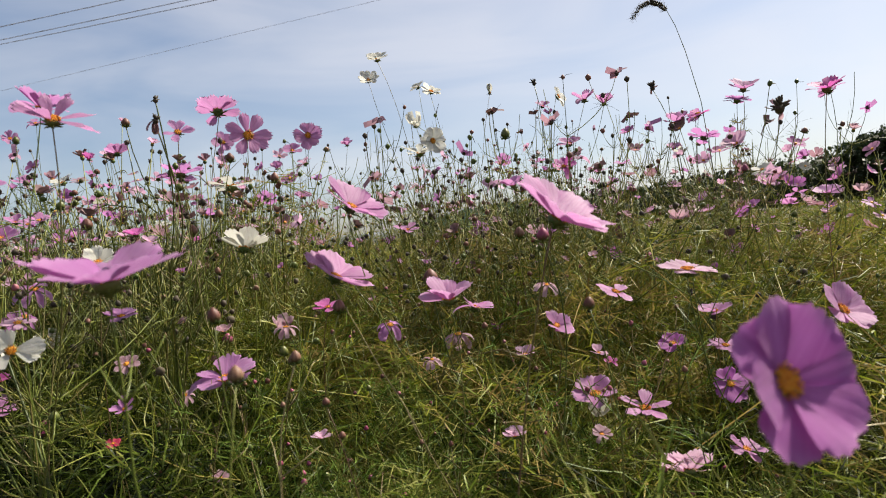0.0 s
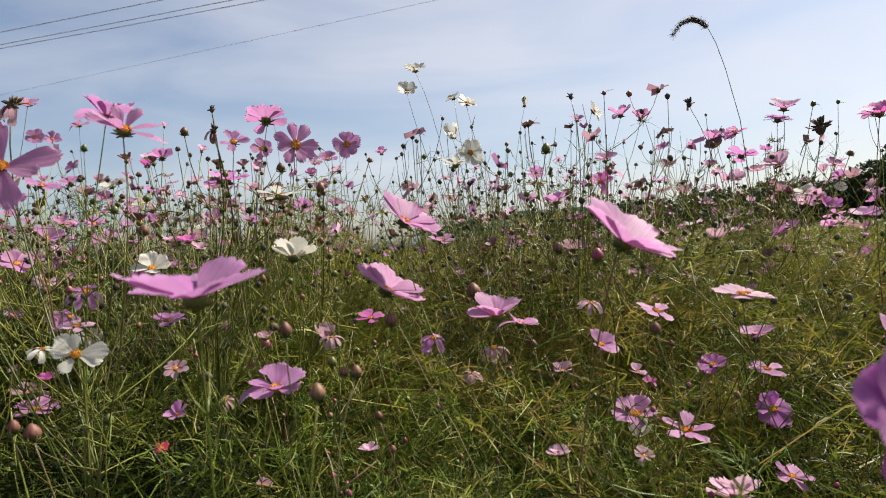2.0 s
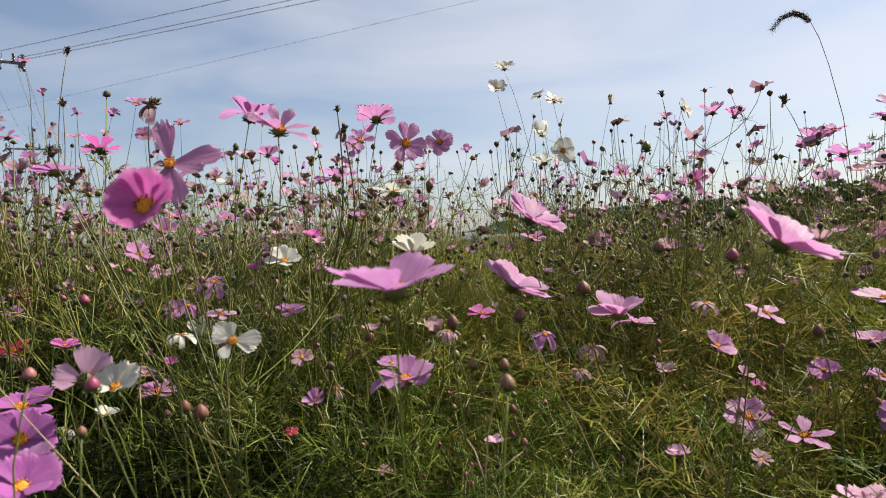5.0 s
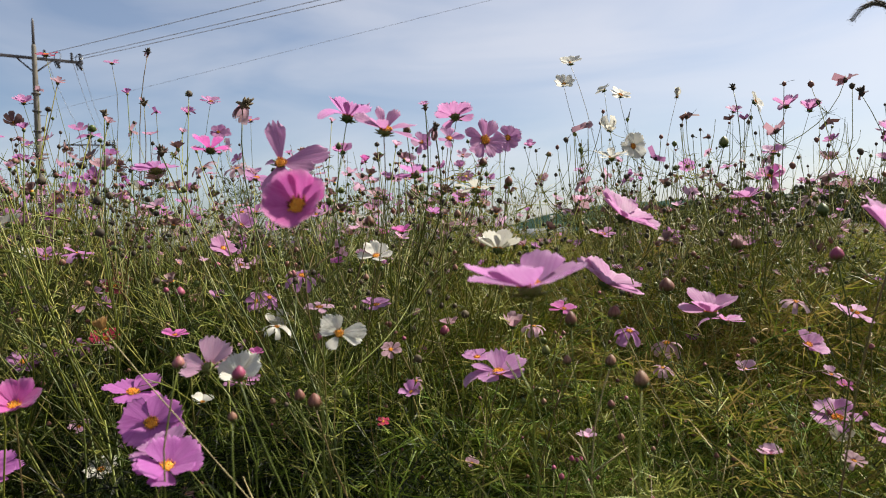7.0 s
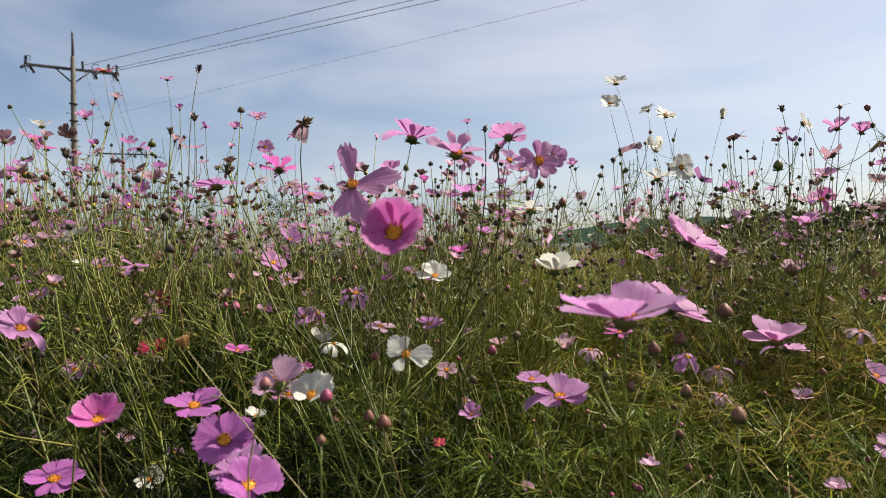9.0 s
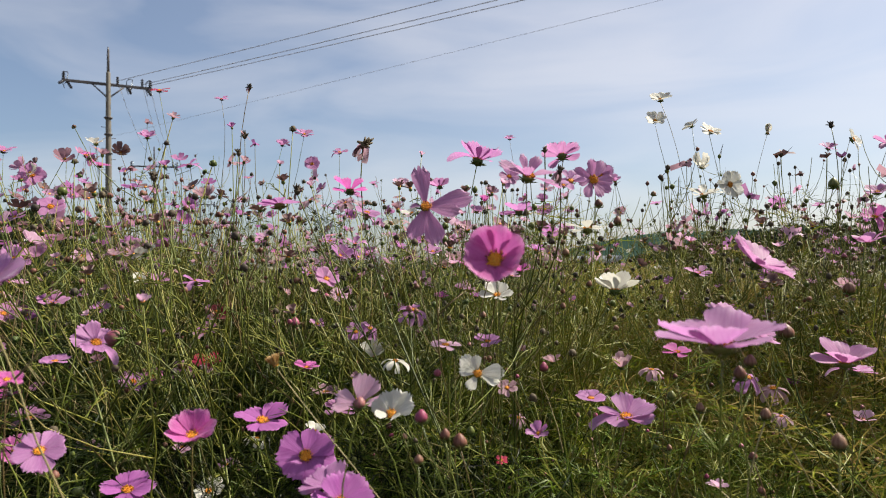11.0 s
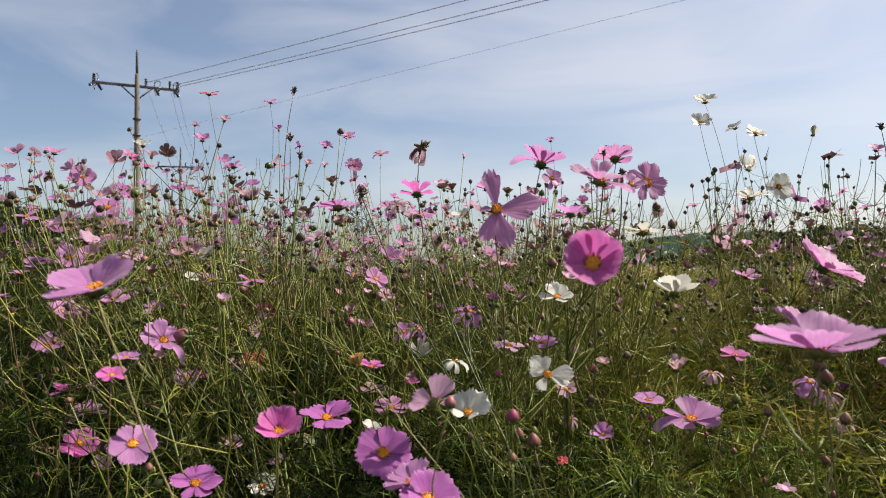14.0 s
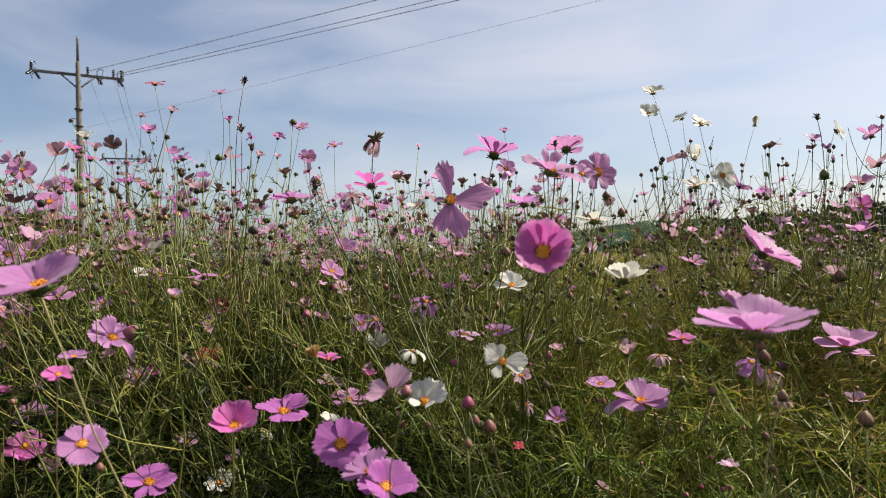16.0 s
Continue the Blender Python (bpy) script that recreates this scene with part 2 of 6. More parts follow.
BUD = {
    "green": plant_material("bud_green", [(0.0, (0.0432, 0.0648, 0.0144)), (0.5, (0.0792, 0.101, 0.0216)), (1.0, (0.137, 0.13, 0.036))], 0.0, 0.4, 90.0, False, 0.0, 0.0, (0.036, 0.0648, 0.0144), 8),
    "brown": plant_material("bud_brown", [(0.0, (0.075, 0.026, 0.018)), (0.5, (0.16, 0.068, 0.05)), (1.0, (0.20, 0.12, 0.07))], 0.0, 0.5, 90.0, False, 0.0, 0.0, (0.0648, 0.072, 0.0216), 8),
    "rosy": plant_material("bud_rosy", [(0.0, (0.187, 0.0288, 0.072)), (0.5, (0.259, 0.0648, 0.115)), (1.0, (0.245, 0.122, 0.0936))], 0.0, 0.45, 90.0, False, 0.0, 0.0, (0.072, 0.0864, 0.0216), 8),
    "dark": plant_material("bud_dark", [(0.0, (0.0216, 0.0187, 0.0158)), (0.5, (0.0468, 0.036, 0.0252)), (1.0, (0.0936, 0.072, 0.0396))], 0.0, 0.7, 90.0, False),
    "straw": plant_material("bud_straw", [(0.0, (0.144, 0.108, 0.036)), (0.5, (0.223, 0.166, 0.0576)), (1.0, (0.259, 0.18, 0.0792))], 0.0, 0.6, 90.0, False),
}


def floret_material():
    m, n, l, b = mat("disc_floret", 0.7)
    isl = n.new("ShaderNodeNewGeometry").outputs["Random Per Island"]
    r = ramp(n, [(0.0, (0.50, 0.16, 0.008)), (0.5, (0.62, 0.25, 0.012)), (0.85, (0.66, 0.36, 0.03)), (1.0, (0.33, 0.09, 0.012))])
    l.new(isl, r.inputs["Fac"])
    l.new(r.outputs["Color"], b.inputs["Base Color"])
    return m


FLORET = floret_material()
POLLEN, _n, _l, _b = mat("anther_brown", 0.8)
_t = noise_node(_n, _l, _n.new("ShaderNodeTexCoord").outputs["Object"], 400.0)
_r = ramp(_n, [(0.3, (0.096, 0.028, 0.008)), (0.7, (0.224, 0.072, 0.012))])
_l.new(_t.outputs["Fac"], _r.inputs["Fac"])
_l.new(_r.outputs["Color"], _b.inputs["Base Color"])


def mottled(name, stops, scale, rough, bump_by=0.0, metallic=0.0, stretch=None, share=0.0):
    m, n, l, b = mat(name, rough, metallic)
    co = n.new("ShaderNodeTexCoord").outputs["Object"]
    a = noise_node(n, l, co, scale, 6.0, 0.62, stretch)
    f = noise_node(n, l, co, scale * 9, 4.0, 0.6, stretch)
    r = ramp(n, stops)
    mx = n.new("ShaderNodeMath")
    mx.operation = "MULTIPLY_ADD"
    l.new(f.outputs["Fac"], mx.inputs[0])
    mx.inputs[1].default_value = 0.5
    sb = n.new("ShaderNodeMath")
    sb.operation = "SUBTRACT"
    l.new(a.outputs["Fac"], sb.inputs[0])
    sb.inputs[1].default_value = 0.25
    l.new(sb.outputs["Value"], mx.inputs[2])
    l.new(mx.outputs["Value"], r.inputs["Fac"])
    l.new(r.outputs["Color"], b.inputs["Base Color"])
    if bump_by:
        bump(n, l, b, f.outputs["Fac"], 0.5, bump_by)
    if share:
        sheer(m, n, l, b, r.outputs["Color"], share)
    return m


SOIL = mottled("field_soil", [(0.2, (0.028, 0.021, 0.014)), (0.5, (0.055, 0.042, 0.027)), (0.8, (0.09, 0.07, 0.042))], 3.0, 0.95, 0.01)
CONCRETE = mottled("pole_concrete", [(0.2, (0.0792, 0.072, 0.0612)), (0.6, (0.122, 0.112, 0.0936)), (0.9, (0.173, 0.162, 0.144))], 2.0, 0.85, 0.004, 0.0, (1, 1, 0.25))
STEEL = mottled("weathered_steel", [(0.2, (0.04, 0.036, 0.038)), (0.8, (0.085, 0.078, 0.08))], 6.0, 0.55, 0.0, 0.3)
PORCELAIN = mottled("insulator_porcelain", [(0.2, (0.012, 0.013, 0.018)), (0.8, (0.035, 0.036, 0.045))], 9.0, 0.25)
# pale bluish grey: haze before the distant cables is mixed into their colour
CABLE = mottled("cable_hazed", [(0.2, (0.28, 0.30, 0.35)), (0.8, (0.36, 0.38, 0.43))], 3.0, 0.6)
BARK = mottled("tree_bark", [(0.2, (0.036, 0.0274, 0.0202)), (0.8, (0.0936, 0.072, 0.054))], 3.0, 0.9, 0.02)
FILM = mottled("greenhouse_film", [(0.2, (0.187, 0.202, 0.209)), (0.8, (0.274, 0.288, 0.295))], 0.6, 0.4, 0.0, 0.0, None, 0.3)
TREE_LEAF = plant_material("tree_foliage", [(0.0, (0.0103, 0.0187, 0.00605)), (0.5, (0.0211, 0.0337, 0.0101)), (1.0, (0.0398, 0.0468, 0.0151))], 0.25, 0.55, 0.25)
# the green leans to teal, carrying the haze of distance in the colour
HILL = mottled("wooded_hillside", [(0.2, (0.013, 0.028, 0.022)), (0.5, (0.022, 0.041, 0.033)), (0.8, (0.033, 0.050, 0.038))], 0.06, 1.0)
HILL.node_tree.nodes["Principled BSDF"].inputs["Specular IOR Level"].default_value = 0.0
AWN = mottled("bristle_tan", [(0.2, (0.115, 0.0864, 0.0504)), (0.8, (0.23, 0.18, 0.108))], 300.0, 0.6, 0.0, 0.0, None, 0.3)
SEED = mottled("foxtail_seed", [(0.2, (0.0252, 0.0202, 0.0144)), (0.8, (0.072, 0.0576, 0.036))], 300.0, 0.7)


# ---- building helpers ----
def raw_mesh(name, verts, faces, materials, slots=None, smooth=True):
    me = bpy.data.meshes.new(name)
    me.from_pydata([tuple(v) for v in verts], [], [tuple(f) for f in faces])
    for m in materials:
        me.materials.append(m)
    if slots is not None:
        me.polygons.foreach_set("material_index", np.array(slots, dtype=np.int32))
    me.polygons.foreach_set("use_smooth", np.full(len(me.polygons), smooth))
    me.update()
    return me


def part(name, data, parent, m=None, label=""):
    ob = new(name, data)
    ob.parent = parent
    if m is not None:
        ob.matrix_basis = m
    return tagged(ob, label)


def thing(name, x, y, z, label, category, group=""):
    ob = new(name)
    ob.empty_display_size = 0.02
    ob.matrix_basis = pose(x, y, z)
    return tagged(ob, label, category, group)


def tube_data(points, radii, sides=6, cap=True):
    """Verts and faces of a tube along points."""
    pts = [Vector(p) for p in points]
    verts, faces = [], []
    side = None
    for i, p in enumerate(pts):
        d = (pts[min(i + 1, len(pts) - 1)] - pts[max(i - 1, 0)]).normalized()
        if side is None:
            side = d.orthogonal().normalized()
        side = (side - d * side.dot(d)).normalized()
        other = d.cross(side)
        for k in range(sides):
            a = 2 * math.pi * k / sides
            verts.append(p + (side * math.cos(a) + other * math.sin(a)) * radii[i])
    for i in range(len(pts) - 1):
        for k in range(sides):
            k2 = (k + 1) % sides
            faces.append((i * sides + k, i * sides + k2, (i + 1) * sides + k2, (i + 1) * sides + k))
    if cap:
        faces.append(tuple(reversed(range(sides))))
        faces.append(tuple(range((len(pts) - 1) * sides, len(pts) * sides)))
    return verts, faces


def lathe_data(profile, sides=10, ribs=0.0, count=8):
    """A turned form round z: profile rows of (radius, height); ribs swell it count times round."""
    verts, faces = [], []
    for r, h in profile:
        for k in range(sides):
            a = 2 * math.pi * k / sides
            rr = r * (1 + ribs * math.cos(count * a))
            verts.append((rr * math.cos(a), rr * math.sin(a), h))
    for i in range(len(profile) - 1):
        for k in range(sides):
            k2 = (k + 1) % sides
            faces.append((i * sides + k, i * sides + k2, (i + 1) * sides + k2, (i + 1) * sides + k))
    faces.append(tuple(reversed(range(sides))))
    faces.append(tuple(range((len(profile) - 1) * sides, len(profile) * sides)))
    return verts, faces


def merged(pieces):
    verts, faces = [], []
    for v, f in pieces:
        o = len(verts)
        verts += list(v)
        faces += [tuple(i + o for i in g) for g in f]
    return verts, faces


def aim(n, spin=0.0):
    """Turns z towards n."""
    return Vector(n).normalized().to_track_quat("Z", "Y").to_matrix().to_4x4() @ Matrix.Rotation(spin, 4, "Z")


# ---- flower parts, one long each; scaled where they are used ----
def petal_mesh(colour, kind, k):
    rnd = random.Random(f"{kind}{k}")
    nu, nv = 9, 10
    widths = [(0, .07), (.12, .10), (.28, .19), (.45, .28), (.62, .345), (.78, .365), (.9, .34), (1, .27)]
    wide = {"full": 1.1, "broad": 1.12, "slim": 0.78, "curled": 0.8, "limp": 0.75}[kind] * rnd.uniform(0.94, 1.06)
    teeth, phase, lean = rnd.uniform(0.04, 0.085), rnd.uniform(-0.4, 0.4), rnd.uniform(-0.06, 0.06)
    if kind == "broad":
        teeth *= 0.5
    arch = {"full": rnd.uniform(0.0, 0.16), "broad": rnd.uniform(-0.08, 0.1), "slim": rnd.uniform(0.0, 0.2), "curled": -0.75, "limp": 0.9}[kind]
    trough = {"full": rnd.uniform(0.02, 0.14), "broad": rnd.uniform(0.02, 0.16), "slim": 0.12, "curled": 0.35, "limp": 0.3}[kind]
    verts, faces = [], []
    for j in range(nv + 1):
        v = j / nv
        h = np.interp(v, [a for a, _ in widths], [b for _, b in widths]) * wide
        for i in range(nu + 1):
            u = 2 * i / nu - 1
            y = v * (1 - 0.10 * u * u * v ** 3 + (teeth * math.cos(3.2 * math.pi * u + phase) - teeth) * v ** 6)
            x = u * h + lean * v * v
            z = -arch * v * v * 0.6 + trough * (u * u) * h + 0.019 * math.cos(3.4 * math.pi * u) * v * (1.1 - 0.5 * v)
            z += 0.03 * math.sin(2.2 * u + 5 * v + phase * 8) * v * v
            if kind in ("curled", "limp"):
                a = arch * 1.9 * v * v
                y, z = 0.06 + math.sin(a + 0.001) / max(abs(arch) * 1.9, 0.3) * (0.9 if arch > 0 else -0.9) + 0.25 * v, z - 0.25 * (1 - math.cos(a)) * (1 if arch > 0 else -1)
                x *= 0.9 + 0.15 * math.sin(9 * v + phase * 5)
            verts.append((x, y, z))
    for j in range(nv):
        for i in range(nu):
            a = j * (nu + 1) + i
            faces.append((a, a + 1, a + nu + 2, a + nu + 1))
    return raw_mesh("petal_" + kind, verts, faces, [PETAL[colour]])


_kept = {}


def kept(maker, *key):
    key = (maker, *key)
    if key not in _kept:
        _kept[key] = maker(*key[1:])
    return _kept[key]


def disc_mesh(k, fine):
    """The yellow eye: a low dome packed with florets, brown anthers standing over some. Radius 1."""
    rnd = random.Random(40 + k)
    pieces, slots = [], []
    v, f = lathe_data([(0.6, 0.0), (0.9, 0.06), (0.88, 0.2), (0.6, 0.42), (0.2, 0.52)], 12)
    pieces.append((v, f))
    slots += [0] * len(f)
    count = 64 if fine else 34
    for i in range(count):
        r, a = math.sqrt((i + 0.5) / count) * 0.98, i * 2.39996
        base = Vector((r * math.cos(a), r * math.sin(a), 0.5 - 0.42 * r * r))
        up = Vector((base.x * 0.55, base.y * 0.55, 1)).normalized()
        tall = rnd.uniform(0.16, 0.34) + (0.14 if r > 0.6 else 0)
        v, f = tube_data([base, base + up * tall * 0.7, base + up * tall], [0.07, 0.095, 0.05], 5) if fine else tube_data([base, base + up * tall], [0.12, 0.09], 4)
        pieces.append((v, f))
        slots += [1 if (r > 0.45 and rnd.random() < 0.18) else 0] * len(f)
    v, f = merged(pieces)
    return raw_mesh("flower_disc", v, f, [FLORET, POLLEN], slots, False)


def linked(hub, pieces):
    """Joins small pieces to the hub they grow from, by a sliver inside it."""
    verts, faces = list(hub[0]), list(hub[1])
    for v, f in pieces:
        o = len(verts)
        verts += list(v)
        faces += [tuple(i + o for i in g) for g in f]
        faces.append((0, o, o + 1))
    return verts, faces


def calyx_mesh(k):
    """The green cup under a flower, with its ring of bracts. Radius 1."""
    rnd = random.Random(70 + k)
    pieces, hub = [], lathe_data([(0.22, -1.5), (0.35, -1.25), (0.8, -0.85), (1.0, -0.35), (0.92, 0.0)], 12, 0.05, 6)
    for i in range(8):
        a = 2 * math.pi * i / 8 + rnd.uniform(-0.1, 0.1)
        c, s, out = math.cos(a), math.sin(a), rnd.uniform(1.5, 2.1)
        d = rnd.uniform(-0.55, 0.15)
        pts = [(c * 0.5, s * 0.5, -1.05), (c * out * 0.75, s * out * 0.75, -0.75 + d * 0.4), (c * out, s * out, -0.5 + d)]
        pieces.append(tube_data(pts, [0.16, 0.14, 0.03], 4))
    v, f = linked(hub, pieces)
    return raw_mesh("calyx", v, f, [CALYX])


def bud_mesh(colour, k):
    """A closed round bud, ribbed by its folded petals. Diameter 1, standing on z = 0."""
    rnd = random.Random(90 + k)
    t = rnd.uniform(0.92, 1.12)
    prof = [(0.12, 0.0), (0.34, 0.08), (0.46, 0.25 * t), (0.48, 0.42 * t), (0.42, 0.62 * t), (0.31, 0.8 * t), (0.17, 0.95 * t), (0.05, 1.04 * t)]
    v, f = lathe_data(prof, 16, 0.07, 8)
    v = [(x + 0.05 * z * z, y, z) for x, y, z in v]
    return raw_mesh("bud_body", v, f, [BUD[colour]])


def bract_mesh(k):
    """The collar of narrow green leaves under a bud. For a bud of diameter 1."""
    rnd = random.Random(120 + k)
    pieces, hub = [], lathe_data([(0.08, -0.2), (0.16, -0.1), (0.24, 0.03), (0.3, 0.07)], 8)
    for i in range(7):
        a = 2 * math.pi * i / 7 + rnd.uniform(-0.2, 0.2)
        c, s, out = math.cos(a), math.sin(a), rnd.uniform(0.5, 0.75)
        pieces.append(tube_data([(c * 0.15, s * 0.15, -0.06), (c * out * 0.8, s * out * 0.8, rnd.uniform(-0.1, 0.1)), (c * out, s * out, rnd.uniform(0.0, 0.4))], [0.07, 0.06, 0.015], 4))
    v, f = linked(hub, pieces)
    return raw_mesh("bract", v, f, [CALYX])


def seed_mesh(k):
    """A ripe head: dark needle seeds standing out like a burst. Diameter about 1."""
    rnd = random.Random(150 + k)
    pieces, hub = [], lathe_data([(0.06, -0.3), (0.16, -0.2), (0.22, -0.02), (0.16, 0.1)], 8)
    for i in range(17):
        a, el = i * 2.39996 + rnd.uniform(-0.5, 0.5), rnd.uniform(-0.5, 1.5)
        d = Vector((math.cos(a) * math.cos(el), math.sin(a) * math.cos(el), math.sin(el)))
        w = rnd.uniform(0.22, 0.5)
        pieces.append(tube_data([d * 0.08, d * w * 0.6 + Vector((0, 0, 0.03)), d * w + Vector((0, 0, 0.05))], [0.06, 0.075, 0.03], 4))
    v, f = linked(hub, pieces)
    return raw_mesh("seed_burst", v, f, [BUD["dark"]])


# forks from which several flower stems part: x, y, z and reach
FORKS = [(-0.372, 0.850, 0.965, 0.20), (-0.415, 0.610, 0.905, 0.30), (0.03, 1.46, 0.98, 0.17), (0.24, 1.45, 0.97, 0.16), (0.62, 1.45, 0.93, 0.2), (-1.10, 1.20, 0.98, 0.2)]


def fork_for(at):
    """The fork of the plant that carries a head standing clear of the leaves at this place."""
    for x, y, z, reach in FORKS:
        if math.hypot(at[0] - x, at[1] - y) < reach and at[2] > z + 0.05:
            return Vector((x, y, z))
    slant = random.Random(f"{at[0]:.3f} {at[1]:.3f}")
    i, j = round((at[0] + slant.uniform(-0.2, 0.2)) / 0.28), round((at[1] + slant.uniform(-0.1, 0.1)) / 0.28)
    rnd = random.Random(i * 101 + j)
    return Vector((i * 0.28 + rnd.uniform(-0.08, 0.08), j * 0.28 + rnd.uniform(-0.08, 0.08), min(rnd.uniform(0.72, 0.9), at[2] - 0.16)))


def stem_mesh(top, end_dir, foot, thick, seed, material, straight=False, twigs=0, fork=None):
    """A slender stem from the ground at foot up to top, where it runs along end_dir, by way of a fork if there is one. Coordinates from the foot."""
    rnd = random.Random(seed)
    a, d = Vector((0, 0, 0)), Vector(top) - Vector(foot)
    e = Vector(end_dir).normalized()
    if not straight:
        e = (e + Vector((rnd.uniform(-0.55, 0.4), rnd.uniform(-0.3, 0.3), 0))).normalized()
    h = d.length
    b = Vector((d.x * 0.12, d.y * 0.12, h * 0.42))
    c = d - e * h * 0.28
    if straight:
        b, c = d * 0.33, d * 0.8 - e * h * 0.03
    bow, waves, turn = rnd.uniform(0.02, 0.06) * h, rnd.uniform(0.5, 1.3), rnd.uniform(0, 6.28)
    sway = Vector((math.cos(turn), math.sin(turn) * 0.6, 0))
    pts, radii = [], []
    if fork:
        f = (fork - Vector(foot)) * rnd.uniform(0.72, 1.0)
        up = d - f
        e = (e + 0.9 * up.normalized()).normalized()
        for i in range(5):
            t = i / 5
            pts.append(f * t + Vector((0.02 * math.sin(3 * t), 0, 0)) * (1 - t) + Vector((rnd.uniform(-0.001, 0.001), rnd.uniform(-0.001, 0.001), 0)))
            radii.append(thick * (1.5 - 0.3 * t))
        b = f + Vector((up.x * 0.36, up.y * 0.36, up.z * 0.26))
        c = d - e * up.length * 0.33
        for i in range(11):
            t = i / 10
            p = f * (1 - t) ** 3 + b * 3 * t * (1 - t) ** 2 + c * 3 * t * t * (1 - t) + d * t ** 3
            pts.append(p + sway * 0.012 * math.sin(math.pi * t) * math.sin(2 * math.pi * waves * t))
            radii.append(thick * (1.2 - 0.4 * t))
    for i in range(0 if fork else 15):
        t = 1 - (1 - i / 14) ** 1.35
        p = a * (1 - t) ** 3 + b * 3 * t * (1 - t) ** 2 + c * 3 * t * t * (1 - t) + d * t ** 3
        w = 0.004 * math.sin(math.pi * t)
        p = p + sway * bow * math.sin(math.pi * t) * math.sin(2 * math.pi * waves * t)
        pts.append(p + Vector((rnd.uniform(-w, w), rnd.uniform(-w, w), 0)))
        radii.append(thick * (1.35 - 0.5 * t))
    pieces, ends = [tube_data(pts, radii, 6)], []
    for k in range(rnd.randint(2, 4)):
        # pairs of thread leaves at the joints
        i = rnd.randint(5, 12)
        for side in (-1, 1):
            az, ln = rnd.uniform(0, 6.28), rnd.uniform(0.02, 0.06)
            o = Vector((math.cos(az), math.sin(az), rnd.uniform(0.3, 1.2))).normalized()
            pieces.append(tube_data([pts[i], pts[i] + o * ln * 0.5, pts[i] + o * ln + Vector((0, 0, rnd.uniform(-0.02, 0.01)))], [0.0007, 0.0006, 0.0003], 4))
    for k in range(twigs):
        # forked twigs with buds
        i = rnd.randint(6, 9)
        az, out = rnd.uniform(0, 6.28), rnd.uniform(0.02, 0.08)
        up = min(rnd.uniform(0.04, 0.14), 0.8 * (d.z - pts[i].z))
        o = Vector((math.cos(az) * out, math.sin(az) * out, 0))
        e1 = pts[i] + o + Vector((0, 0, up))
        pieces.append(tube_data([pts[i], pts[i] + o * 0.45 + Vector((0, 0, up * 0.25)), pts[i] + o * 0.85 + Vector((0, 0, up * 0.65)), e1], [thick * 0.8, thick * 0.7, thick * 0.6, thick * 0.5], 5))
        ends.append((e1, (o * 0.3 + Vector((0, 0, up))).normalized()))
    v, f = merged(pieces)
    return raw_mesh("stem", v, f, [material]), ends


def grow(ob, top, run, foot, thick, seed, material, straight, fork=None):
    """Gives ob its stem, with a bud on each side twig."""
    rnd = random.Random(seed + 5)
    if material is None:
        material = rnd.choice([STEM, STEM, STEM, STEM, STEM_LIT, STEM_LIT, STRAW])
    twigs = rnd.choice([2, 3, 4]) if fork and top[2] > 1.2 else rnd.choice([0, 1, 1, 2, 3]) if fork else rnd.choice([0, 0, 1, 1]) if top[2] > 0.9 else 0
    me, ends = stem_mesh(top, run, foot, thick, seed, material, straight, twigs, fork)
    part("stem", me, ob)
    for e, d in ends:
        w = rnd.uniform(0.005, 0.0085)
        m = Matrix.Translation(e) @ aim(d, rnd.uniform(0, 6)) @ Matrix.Diagonal((w, w, w, 1))
        body = part("side_bud", kept(bud_mesh, rnd.choice(["dark", "dark", "brown", "green"]), seed % 4), ob, m)
        part("bract", kept(bract_mesh, seed % 3), body)


COLOUR_WORDS = {"pink": "bright pink", "mauve": "lilac pink", "violet": "violet pink", "pale": "pale pink", "white": "white", "hot": "deep rose", "crimson": "crimson red",
                "maroon": "dark maroon", "faded": "peachy pink", "withered": "brown withered", "straw": "dried straw-brown"}
STATE_WORDS = {"broad": "large cosmos flower with wide petals", "full": "cosmos flower with broad toothed petals", "slim": "open cosmos flower with narrow petals",
               "curled": "wilting cosmos flower with curled petals", "limp": "spent cosmos flower with drooping petals"}
_count = [0]


